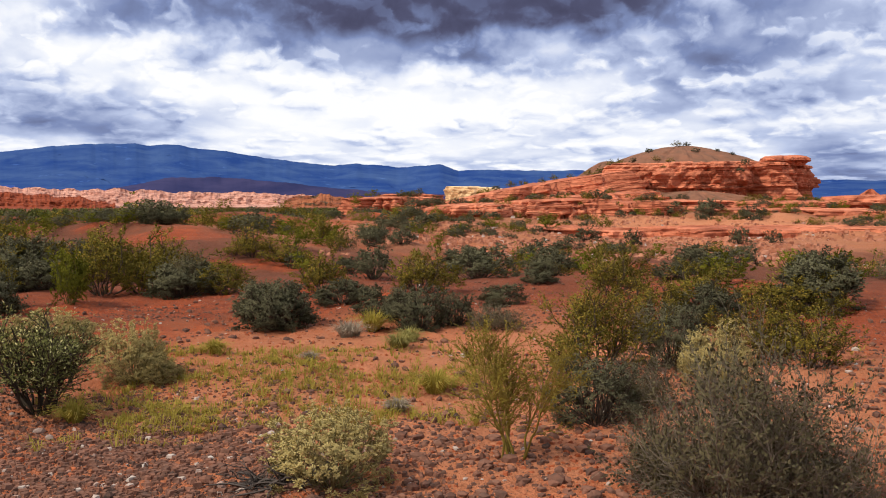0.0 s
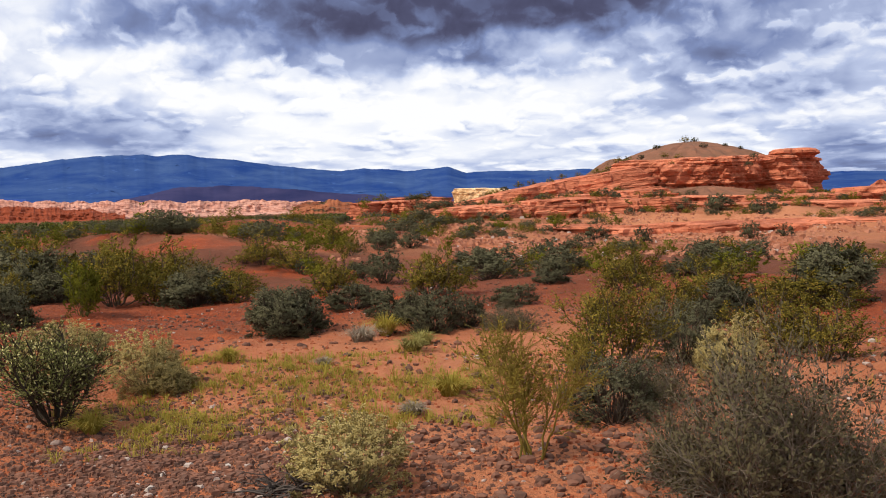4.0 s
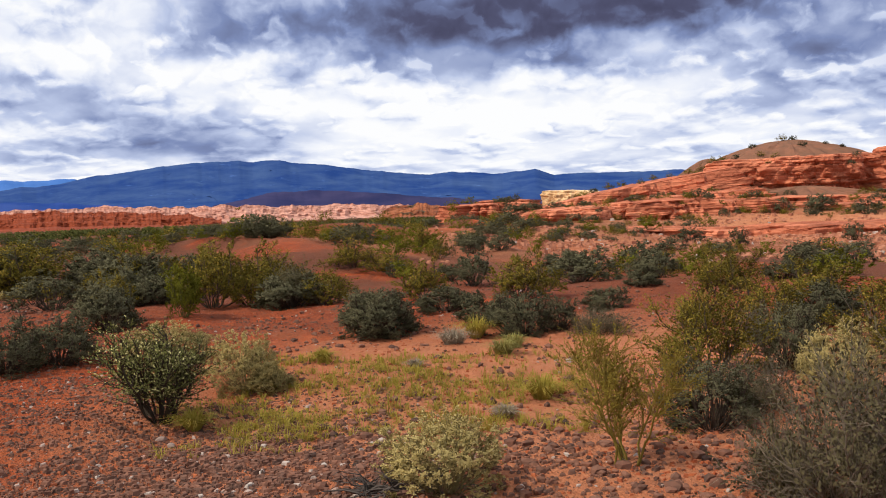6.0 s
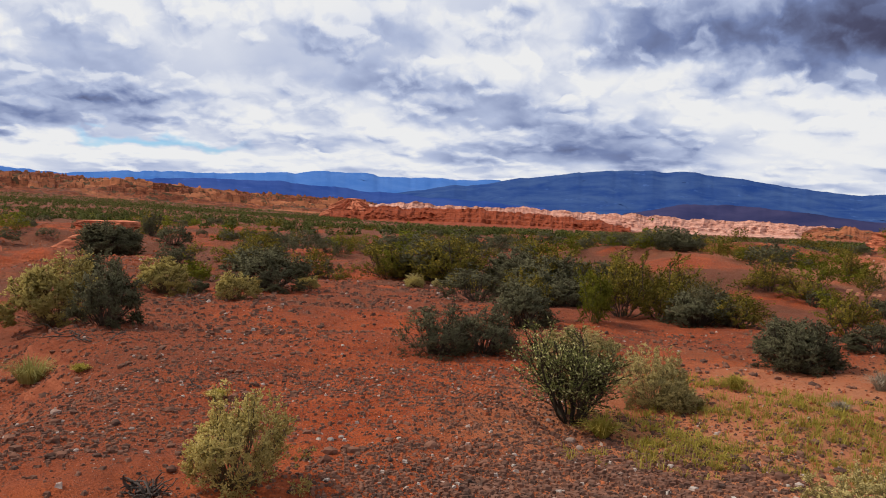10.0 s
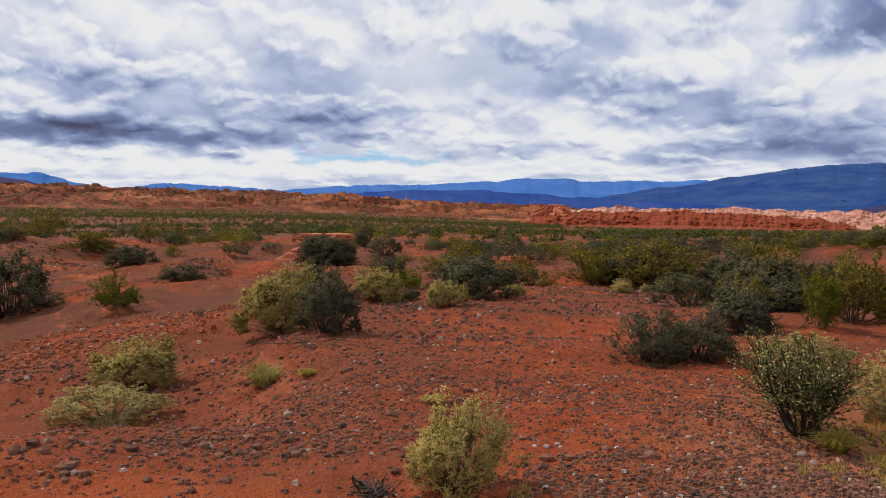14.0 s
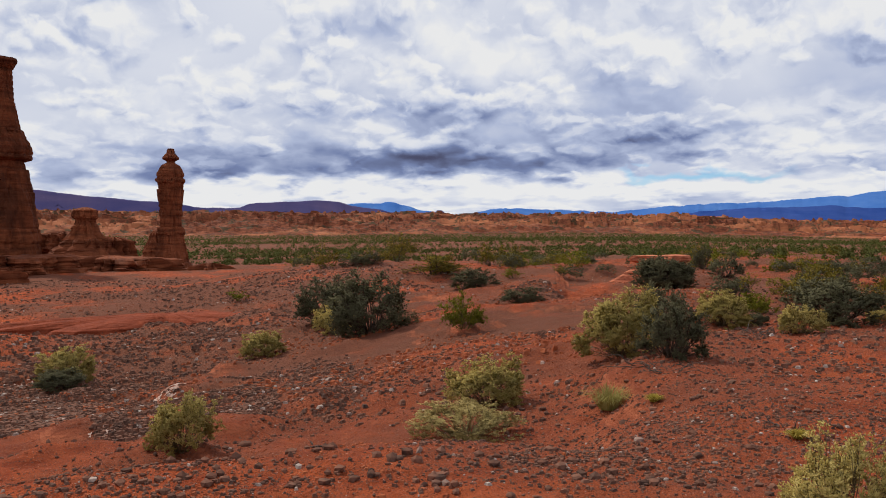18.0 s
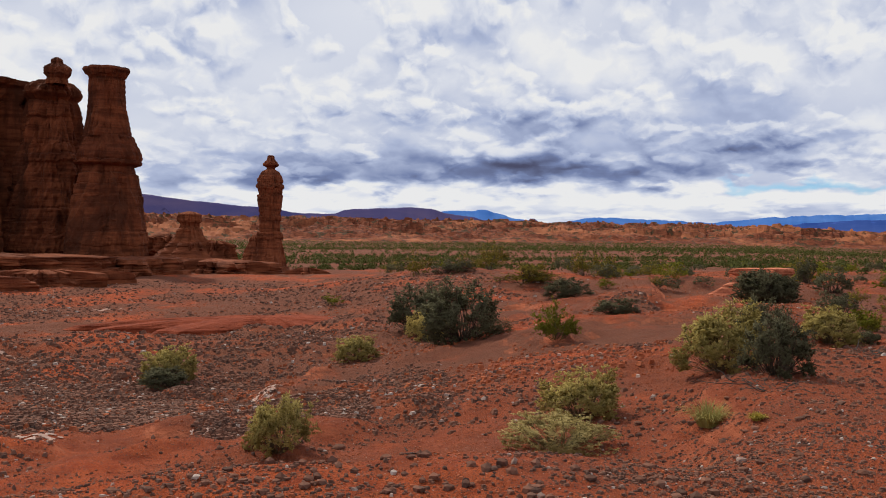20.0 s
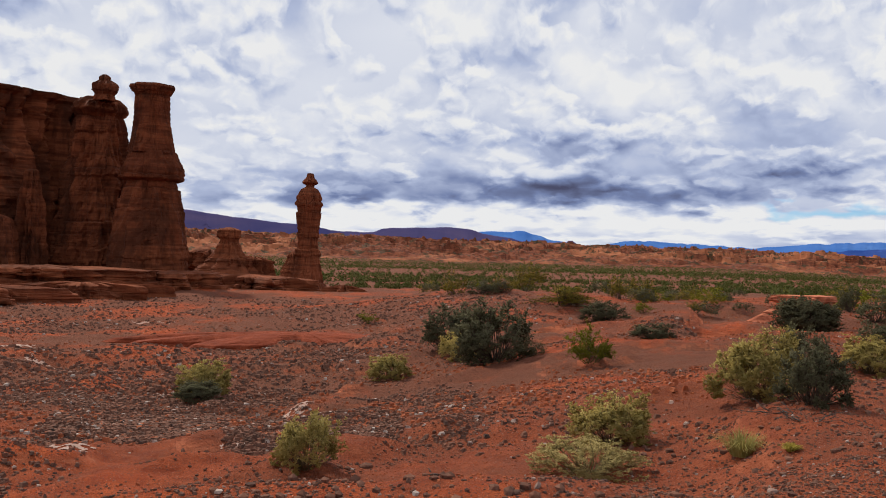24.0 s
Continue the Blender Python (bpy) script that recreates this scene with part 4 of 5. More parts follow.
def shrub_parts(kind, seed, fine):
    """The stems and the foliage of one shrub, one metre high and one metre wide: stems fan out to fill a lumpy dome."""
    ns, lean, fill, n1, n2, l1, l2, count, size, width, spread, rad, wig = HABITS[kind]
    rng = np.random.default_rng(seed)
    if fine == 1:
        ns, n1, n2, count, size, width = max(18, int(ns * 0.8)), 9, 5, int(count * 0.85), size * 1.25, width * 1.45
    elif fine == 0:
        ns, n1, n2, count, size, width = max(14, ns // 2), 7, 3, count // 4, size * 1.6, width * 1.9
    elif fine < 0:
        ns, n1, n2, count, size, width = max(14, ns // 2), 7, 3, count // 10, size * 2.2, width * 2.5
    phi = rng.uniform(0, 2 * math.pi, ns)
    th = np.radians(lean) * np.sqrt(rng.uniform(0.0, 1, ns))
    lump = 0.80 + 0.20 * value_noise(1.6 * np.cos(phi) + seed, 1.6 * np.sin(phi) + 2 * th, seed)
    reach = lump * (fill + (1 - fill) * rng.uniform(0, 1, ns) ** 0.5)
    end = np.stack([0.50 * np.sin(th) * np.cos(phi), 0.50 * np.sin(th) * np.sin(phi), 0.06 + 0.9 * np.cos(th)], -1) * reach[:, None]
    if kind in ("broomweed", "goldbush", "saltbush"):
        end[:, 2] = (0.06 + 0.9 * np.clip(np.cos(th), 0, 1) ** 0.55) * reach
    if kind in ("retama", "wirebush"):
        end[:, 2] = (0.46 + 0.46 * np.cos(th)) * reach
    foot = np.stack([0.05 * np.cos(phi), 0.05 * np.sin(phi), 0 * phi - 0.03], -1) * rng.uniform(0.2, 1.3, (ns, 1))
    bow = 0.55 * end * (np.array([0.55, 0.55, 0.7]) if kind == "retama" else np.array([1.0, 1.0, 0.62])) + foot * 0.45 + rng.normal(0, 0.03, (ns, 3))
    t = np.linspace(0, 1, 7)[None, :, None]
    main = (1 - t) ** 2 * foot[:, None] + 2 * t * (1 - t) * bow[:, None] + t * t * end[:, None]
    main = main + rng.normal(0, 0.012, main.shape) * np.minimum(1, 4 * t * (1.2 - t))
    dense = kind in ("broomweed", "goldbush", "saltbush")
    twigs = branch_off(rng, main, n1, 0.70 if dense else 0.35, 1.1 if dense else 0.8, l1 * 0.75, 4, 0.25, wig)
    sprigs = branch_off(rng, twigs, n2, 0.2, 0.8, l2 * 0.8, 2, 0.25, wig)
    pieces = [tubes(main, rad, rad * 0.4)] + ([tubes(twigs, rad * 0.42, rad * 0.16)] if fine > 0 else [])
    if fine == 2 and kind in ("retama", "greybush", "wirebush"):
        pieces.append(tubes(sprigs, rad * 0.2, rad * 0.08))
    a = leaves(rng, sprigs, int(count * 0.85), size, width, spread, 0.3)
    b = leaves(rng, twigs, count - int(count * 0.85), size, width, spread, 0.3, 0.4)
    lv, lq = np.vstack([a[0], b[0]]), np.vstack([a[1], b[1] + len(a[0])])
    off, tv, tq = 0, [], []
    for v, q in pieces:
        tv.append(v)
        tq.append(q + off)
        off += len(v)
    tv, tq = np.vstack(tv), np.vstack(tq)
    wide = np.percentile(np.hypot(lv[:, 0], lv[:, 1]), 93) * 2
    tall = np.percentile(lv[:, 2], 99 if dense else 98)
    k = np.array([1 / wide, 1 / wide, 1 / tall])
    for v in (lv, tv):
        v[:, 2] = np.maximum(v[:, 2], -0.02)
    return tv * k, tq, lv * k, lq


SHRUBS = {}


def plant(kind, x, y, wide, tall, note="", fine=2, variant=None):
    """One shrub at its place, as wide and tall as it stands."""
    rng = random.Random(round(x * 131 + y * 977))
    variant = rng.randrange(3) if variant is None else variant
    key = (kind, variant, fine)
    spin = rng.uniform(0, 360)
    z = resting(x, y) - 0.02
    if key not in SHRUBS:
        ob = tagged(new("shrub"), WORDS[kind], "shrub", kind.replace("jarilla", "olive shrub") + "s")
        tv, tq, lv, lq = shrub_parts(kind, 17 * variant + 5 * len(kind) + sum(map(ord, kind)), fine)
        sheet("woody_frame", tv, tq, WOOD[kind], ob)
        lv, soft = puffed(lv, np.array([0.0, 0.0, 0.30]))
        sheet("crown", lv, lq, LEAF[kind], ob, normals=soft)
        ob.matrix_basis = pose(x, y, z, 0, 0, spin) @ Matrix.Diagonal((wide, wide, tall, 1))
        SHRUBS[key] = (ob, wide, tall)
    else:
        first, w0, t0 = SHRUBS[key]
        ob = copy_thing(first, pose(x, y, z, 0, 0, spin) @ Matrix.Diagonal((wide / w0, wide / w0, tall / t0, 1)))
    if note:
        tagged(ob, note)
    return ob


plant("greybush", 1.39, 4.21, 1.01, 0.82, "large grey twiggy half-dry shrub with tangled branches")
plant("greybush", 1.74, 4.26, 0.82, 0.63)
plant("greybush", 1.14, 4.58, 0.48, 0.42)
plant("broomweed", 2.29, 7.21, 0.65, 0.60)
plant("broomweed", 2.27, 7.97, 0.33, 0.33)
plant("saltbush", 1.12, 6.45, 0.74, 0.50)
plant("greybush", 1.53, 6.86, 0.61, 0.42)
plant("retama", 0.40, 5.16, 0.82, 0.79, "thin yellow-green broom shrub with a single forked base")
plant("jarilla", 1.38, 7.77, 0.99, 0.67, "olive shrub with bare brown forked stems")
plant("jarilla", 1.64, 10.37, 1.03, 0.59)
plant("saltbush", 2.12, 8.15, 0.61, 0.58)
plant("jarilla", 2.54, 10.83, 1.02, 0.60)
plant("greybush", 2.19, 9.37, 0.57, 0.38)
plant("jarilla", 3.32, 9.12, 1.02, 0.59)
plant("jarilla", 3.52, 8.45, 1.08, 0.63)
plant("saltbush", 3.32, 11.17, 0.99, 0.55, fine=1)
plant("jarilla", 4.01, 13.56, 1.29, 0.64, fine=1)
plant("jarilla", 4.95, 12.64, 1.42, 0.62, fine=1)
plant("saltbush", 5.51, 12.85, 1.28, 0.77, fine=1)
plant("saltbush", 4.49, 17.30, 0.77, 0.37, fine=1)
plant("saltbush", 1.78, 16.62, 0.67, 0.30, fine=1)
plant("jarilla", 2.78, 14.46, 1.05, 0.67, fine=1)
plant("saltbush", 0.88, 13.10, 0.68, 0.32, fine=1)
plant("jarilla", 4.52, 21.22, 1.27, 0.56, fine=1)
plant("saltbush", 8.48, 25.03, 1.03, 0.58, fine=0)
plant("greenbush", -0.25, 28.07, 0.47, 0.54, fine=0)
plant("greenbush", 5.64, 46.80, 1.22, 0.73, fine=0)
plant("greenbush", 8.96, 48.67, 0.96, 0.58, fine=0)
plant("saltbush", 5.82, 31.33, 1.03, 0.45, fine=0)
plant("saltbush", 4.77, 32.92, 1.29, 0.52, fine=0)
plant("saltbush", 6.04, 36.72, 1.44, 0.63, fine=0)
plant("saltbush", 7.34, 34.19, 0.90, 0.68, fine=0)
plant("saltbush", 3.00, 22.41, 0.88, 0.35, fine=0)
plant("saltbush", 0.46, 23.94, 1.02, 0.53, fine=1)
plant("saltbush", -0.87, 43.11, 1.25, 0.67, fine=0)
plant("saltbush", -1.41, 29.72, 0.96, 0.54, fine=0)
plant("saltbush", 12.24, 36.01, 0.98, 0.74, fine=0)
plant("saltbush", 13.88, 36.82, 0.76, 0.56, fine=0)
plant("greenbush", 6.60, 16.17, 0.68, 0.57, fine=1)
plant("saltbush", 16.84, 55.49, 1.87, 1.05, fine=0)
plant("saltbush", 15.00, 56.35, 1.36, 0.90, fine=0)
plant("saltbush", 18.37, 52.03, 1.43, 0.93, fine=0)
plant("saltbush", -2.18, 11.24, 0.99, 0.60, fine=1)
plant("saltbush", -0.31, 11.04, 0.94, 0.56)
plant("saltbush", -0.82, 11.81, 0.85, 0.42, fine=1)
plant("saltbush", 0.12, 11.17, 0.58, 0.44)
plant("saltbush", -1.54, 13.05, 0.94, 0.38, fine=1)
plant("jarilla", -2.12, 14.80, 0.97, 0.68, fine=1)
plant("jarilla", -0.42, 14.52, 1.23, 0.68, fine=1)
plant("jarilla", -4.24, 29.92, 1.37, 0.78, fine=1)
plant("jarilla", -3.05, 25.50, 0.83, 0.60, fine=0)
plant("jarilla", -5.04, 23.02, 1.22, 0.76, fine=1)
plant("jarilla", -4.01, 22.31, 1.32, 0.65, fine=1)
plant("greybush", 0.63, 10.69, 0.77, 0.29, "dry grey twiggy shrub on red soil")
plant("broomweed", -2.75, 7.60, 0.66, 0.56)
plant("broomweed", -2.53, 7.58, 0.45, 0.26)
plant("wirebush", -3.09, 6.50, 0.97, 0.71, "wiry green shrub with dark curved stems, pale at the top")
plant("broomweed", -4.11, 9.07, 0.98, 0.46)
plant("saltbush", -5.63, 8.41, 0.86, 0.56)
plant("saltbush", -5.38, 9.01, 0.89, 0.51)
plant("saltbush", -6.40, 12.05, 0.98, 0.66, fine=1)
plant("jarilla", -6.69, 12.90, 0.75, 0.75, fine=1)
plant("broomweed", -0.63, 4.62, 0.68, 0.41, "pale yellow-green feathery bush beside dark dead branches")
plant("greenbush", -5.67, 13.12, 0.65, 0.79, "yellow-tipped open green shrub", fine=1)
plant("saltbush", -2.16, 11.00, 0.97, 0.60)
plant("jarilla", -14.43, 19.58, 1.73, 0.94, fine=1)
plant("jarilla", -12.61, 19.92, 2.13, 1.14, fine=1)
plant("saltbush", -13.33, 20.07, 1.71, 0.93, fine=1)
plant("saltbush", -11.43, 18.62, 0.85, 0.42, fine=1)
plant("broomweed", -12.65, 18.18, 0.52, 0.34, fine=0)
plant("broomweed", -12.16, 18.50, 0.29, 0.23, fine=0)
plant("saltbush", -10.65, 20.00, 1.76, 1.03, fine=1)
plant("jarilla", -8.14, 16.91, 1.58, 1.09, fine=1)
plant("saltbush", -8.21, 18.51, 1.44, 0.92, fine=1)
plant("jarilla", -5.86, 14.85, 1.35, 1.04, fine=1)
plant("jarilla", -8.15, 21.25, 1.77, 1.03, fine=1)
plant("jarilla", -5.29, 15.37, 1.37, 1.00, fine=1)
plant("saltbush", -4.46, 14.78, 1.20, 0.60, fine=1)
plant("jarilla", -6.60, 21.09, 1.43, 0.86, fine=1)
plant("jarilla", -3.87, 14.86, 1.00, 0.50, fine=1)
plant("greybush", -4.43, 15.03, 0.92, 0.71, fine=1)
plant("goldbush", -3.72, 3.41, 0.64, 0.55, "fresh olive-yellow dense bush on red soil")
plant("goldbush", -11.87, 7.63, 1.37, 0.98, "olive-yellow bush grown together with a dark shrub", fine=1)
plant("saltbush", -10.11, 7.24, 0.88, 0.80, fine=1)
plant("saltbush", -13.45, 9.58, 0.96, 0.85, fine=1)
plant("goldbush", -13.67, 11.15, 1.08, 0.66, fine=1)
plant("goldbush", -11.47, 10.92, 0.74, 0.47, fine=1)
plant("saltbush", -12.63, 12.85, 1.63, 0.81, fine=1)
plant("jarilla", -16.93, 16.97, 1.86, 0.93, fine=1)
plant("saltbush", -25.87, 19.15, 1.87, 1.00, fine=1)
plant("saltbush", -35.54, 28.64, 1.24, 1.18, fine=0)
plant("saltbush", -13.50, 11.86, 0.39, 0.23, fine=1)
plant("greenbush", -14.52, 19.70, 1.11, 0.76, fine=1)
plant("jarilla", -12.82, 19.97, 2.30, 1.10, fine=1)
plant("saltbush", -12.39, 19.86, 1.06, 0.51, fine=1)
plant("goldbush", -12.30, 17.71, 0.47, 0.28, fine=1)
plant("saltbush", -11.38, 21.01, 1.39, 0.85, fine=1)
plant("saltbush", -8.17, 16.35, 1.54, 0.92, fine=1)
plant("jarilla", -17.52, 20.05, 1.03, 0.52, fine=0)
plant("goldbush", -12.61, 14.10, 0.54, 0.32, fine=1)
plant("goldbush", -11.57, 0.96, 0.83, 0.69, fine=1)
plant("goldbush", -11.43, 5.09, 1.11, 0.66, fine=1)
plant("broomweed", -9.90, 4.07, 1.28, 0.43, "low spreading pale green bush behind a soil crest")
plant("greenbush", -20.09, 8.59, 1.06, 0.81, fine=1)
plant("saltbush", -24.64, 7.66, 2.32, 1.69, "large dense grey-green shrub on red slope", fine=1)
plant("saltbush", -30.10, 7.86, 2.20, 1.60, fine=1)
plant("goldbush", -27.91, 7.56, 1.23, 1.00, fine=1)
plant("greybush", -23.97, 8.57, 0.85, 0.55, fine=0)
plant("goldbush", -25.03, 4.63, 1.24, 0.69, fine=1)
plant("goldbush", -25.94, -0.47, 1.43, 0.97, fine=1)
plant("saltbush", -24.61, -0.60, 1.27, 0.44, fine=1)
plant("greenbush", -45.31, 7.53, 1.24, 0.53, fine=0)
plant("jarilla", -57.36, 15.32, 1.83, 1.53, fine=0)
plant("saltbush", -56.81, 16.94, 2.29, 0.91, fine=0)
plant("jarilla", -61.51, 21.84, 2.27, 1.43, fine=0)
plant("saltbush", -56.95, 18.38, 1.54, 0.85, fine=0)
plant("jarilla", -43.57, 17.29, 3.61, 0.96, fine=1)
plant("saltbush", -37.31, 16.98, 2.11, 0.90, fine=1)
plant("saltbush", -23.53, 12.10, 1.26, 0.44, fine=1)
plant("jarilla", -48.74, 23.37, 2.08, 1.39, fine=0)
plant("jarilla", -48.80, 24.70, 1.76, 1.27, fine=0)
plant("greenbush", -40.38, 20.55, 1.16, 0.52, fine=0)
plant("saltbush", -26.16, 19.19, 2.09, 1.08, fine=1)
plant("jarilla", -39.19, 31.50, 1.17, 1.23, fine=0)
plant("saltbush", -26.50, 22.31, 1.34, 0.76, fine=0)
plant("goldbush", -149.50, -7.81, 2.89, 2.12, fine=0)
plant("jarilla", -146.38, 4.23, 3.40, 3.21, fine=0)
plant("jarilla", -119.31, 43.18, 4.91, 2.94, fine=0)
plant("jarilla", -57.92, 18.64, 1.96, 0.94, fine=0)


# shrubs of the middle distance, by bearing and distance
def scatter(seed, count, az0, az1, r0, r1, kinds, low=0.45, high=1.05, clear=()):
    rng = random.Random(seed)
    made = 0
    while made < count:
        az, r = rng.uniform(az0, az1), math.exp(rng.uniform(math.log(r0), math.log(r1)))
        thick = value_noise(az * r / 400.0 + seed, r / 9.0, seed)
        if thick < -0.25 or any(a0 < az < a1 and d0 < r < d1 for a0, a1, d0, d1 in clear):
            continue
        tall = rng.uniform(low, high)
        x, y = spot(az, r)
        plant(rng.choice(kinds), x, y, tall * rng.uniform(1.3, 2.2), tall, fine=0)
        made += 1


MIXED = ["jarilla", "jarilla", "saltbush", "saltbush", "greenbush", "greybush"]
scatter(1, 46, -50, -2, 17, 34, MIXED, 0.3, 0.72)
scatter(3, 30, -2, 29, 16, 30, MIXED, 0.3, 0.75, [(12, 26, 24, 30)])

# shrubs on the butte's cap, shoulder and ledges
for az, r, tall in ((13.2, 82, 0.5), (12.2, 80, 0.5), (14.9, 84, 0.7), (15.5, 84, 0.5), (17.3, 83, 0.35), (18.2, 83, 0.35), (11.4, 79, 0.6), (13.6, 78.5, 0.6),
                    (9.4, 76, 0.6), (8.2, 75, 0.55), (7.2, 74, 0.6), (6.4, 74, 0.55), (14.5, 77.5, 0.55), (10.2, 79, 0.6), (10.8, 78, 0.7), (9.9, 77, 0.6), (5.2, 74, 0.6), (4.4, 74, 0.7), (3.4, 74, 0.5), (16.0, 81, 0.5)):
    px, py = spot(az, r)
    plant("jarilla" if tall > 0.5 else "saltbush", px, py, tall * 1.5, tall * 0.8, fine=0)


def thicket(name, seed, count, az0, az1, r0, r1, low, high, kinds, clear=()):
    """Shrubs too far off to tell apart one by one, joined kind by kind."""
    rng = random.Random(seed)
    grown = {}
    made = 0
    while made < count:
        az, r = rng.uniform(az0, az1), math.exp(rng.uniform(math.log(r0), math.log(r1)))
        thick = value_noise(az * r / 400.0 + seed, r / 9.0, seed)
        if thick < -0.3 or any(a0 < az < a1 and d0 < r < d1 for a0, a1, d0, d1 in clear):
            continue
        kind = rng.choice(kinds)
        key = (kind, rng.randrange(2))
        if key not in FAR_SHAPES:
            FAR_SHAPES[key] = shrub_parts(kind, 900 + key[1] + len(kind), -1)[2:]
        v, q = FAR_SHAPES[key]
        x, y = spot(az, r)
        tall = rng.uniform(low, high)
        wide = tall * rng.uniform(1.3, 2.2)
        a = rng.uniform(0, 6.28)
        ground = resting(x, y)
        c, sn = math.cos(a) * wide, math.sin(a) * wide
        w = np.stack([v[:, 0] * c - v[:, 1] * sn + x, v[:, 0] * sn + v[:, 1] * c + y, v[:, 2] * tall + ground - 0.03], -1)
        w, soft = puffed(w, np.array([x, y, ground + 0.3 * tall]))
        vs, qs, ns, n = grown.get(kind, ([], [], [], 0))
        vs.append(w)
        qs.append(q + n)
        ns.append(soft)
        grown[kind] = (vs, qs, ns, n + len(w))
        made += 1
    for kind, (vs, qs, ns, n) in grown.items():
        tagged(sheet(name, np.vstack(vs), np.vstack(qs), LEAF[kind], normals=np.vstack(ns)), "scattered desert scrub in the middle distance", "scrub", kind="stuff")


FAR_SHAPES = {}
FIELD = ["jarilla", "jarilla", "saltbush", "saltbush", "greenbush"]
thicket("scrub_mounds", 2, 300, -52, 0, 30, 90, 0.35, 0.9, FIELD)
thicket("scrub_slope", 4, 200, -4, 29, 30, 58, 0.22, 0.52, FIELD, [(10, 22, 42, 54)])
thicket("scrub_ledges", 8, 95, -5, 30, 54, 78, 0.28, 0.60, FIELD)
thicket("scrub_wash", 5, 45, -64, -48, 46, 90, 0.45, 1.0, FIELD)
thicket("scrub_knoll", 6, 12, -80, -62, 62, 95, 0.6, 1.2, FIELD)


# ---------------------------------------------------------------- scrub of the far plain
def far_scrub(name, seed, count, az0, az1, r0, r1, tall, mat, blades=22):
    rng = np.random.default_rng(seed)
    az, r = rng.uniform(az0, az1, count * 2), np.exp(rng.uniform(math.log(r0), math.log(r1), count * 2))
    keep = value_noise(az * r / 900.0, r / 25.0, seed) > -0.35
    az, r = az[keep][:count], r[keep][:count]
    x, y = r * np.sin(np.radians(az)), r * np.cos(np.radians(az))
    h = tall * rng.uniform(0.5, 1.25, len(r))
    w = h * rng.uniform(1.0, 1.9, len(r))
    base = np.stack([x, y, height(x, y) - 0.05], -1)
    d = unit(rng.normal(0, 1, (len(r), blades, 3)))
    d[..., 2] = np.abs(d[..., 2])
    size = np.stack([w * 0.5, w * 0.5, h], -1)[:, None, :]
    c = base[:, None, :] + d * size * rng.uniform(0.45, 1.0, (len(r), blades, 1))
    side = unit(rng.normal(0, 1, (len(r), blades, 3))) * (0.17 * h)[:, None, None]
    rise = unit(rng.normal(0, 1, (len(r), blades, 3)) + np.array([0, 0, 0.8])) * (0.16 * h)[:, None, None]
    v = np.stack([c - side, c - rise, c + side, c + rise], 2).reshape(-1, 3)
    v, soft = puffed(v, np.repeat(base, blades, 0))
    ob = sheet(name, v, np.arange(len(v)).reshape(-1, 4), mat, normals=soft)
    return tagged(ob, "dark green scrub scattered over the far plain", "scrub", kind="stuff")


SCRUB = leaf("far_scrub_leaves", (0.055, 0.062, 0.018), (0.12, 0.125, 0.036))
far_scrub("scrub_near_plain", 5, 900, -55, 2, 60, 140, 0.6, SCRUB, 50)
far_scrub("scrub_far_plain", 6, 6000, -108, -3, 115, 330, 0.72, SCRUB, 22)
far_scrub("scrub_farthest_plain", 16, 17000, -108, -38, 240, 690, 0.95, SCRUB, 10)
far_scrub("scrub_west_plain", 7, 1100, -92, -50, 92, 180, 0.6, SCRUB, 40)
far_scrub("scrub_rise", 9, 300, -4, 30, 70, 130, 0.7, SCRUB, 46)


# ---------------------------------------------------------------- grass and herbs
STRAW = leaf("straw_grass", (0.26, 0.22, 0.06), (0.36, 0.33, 0.12))
DRY = leaf("grey_dry_grass", (0.24, 0.19, 0.13), (0.36, 0.30, 0.22))
HERB = leaf("yellow_green_herbs", (0.30, 0.24, 0.035), (0.48, 0.38, 0.09))


def blades(rng, centre, count, spread, tall, width):
    """Curved blades of grass round a centre: two quads each."""
    phi = rng.uniform(0, 2 * math.pi, count)
    o = np.stack([np.cos(phi), np.sin(phi), 0 * phi], -1)
    h = tall * rng.uniform(0.5, 1.1, count)[:, None]
    root = centre + o * spread * 0.22 * np.sqrt(rng.uniform(0, 1, (count, 1)))
    bend = rng.uniform(0.1, 1.3, (count, 1))
    mid = root + o * h * bend * 0.4 + np.array([0, 0, 0.6]) * h
    tip = root + o * h * bend + np.array([0, 0, 1.0]) * h * (1 - 0.42 * bend)
    w = np.stack([-np.sin(phi), np.cos(phi), 0 * phi], -1) * width
    v = np.stack([root - w, root + w, mid + w * 0.8, mid - w * 0.8, tip + w * 0.15, tip - w * 0.15], 1).reshape(-1, 3)
    q = np.array([[0, 1, 2, 3], [3, 2, 4, 5]])
    return v, (q[None] + 6 * np.arange(count)[:, None, None]).reshape(-1, 4)


def tuft(x, y, wide, tall, mat, label):
    rng = np.random.default_rng(int(abs(x * 100) + abs(y * 37)))
    v, q = blades(rng, np.array([0.0, 0.0, -0.01]), 420, wide, tall, 0.004)
    ob = sheet("grass_tuft", v, q, mat, smooth=False)
    ob.location = (x, y, float(height(x, y)))
    return tagged(ob, label, "grass tuft", "grass tufts")


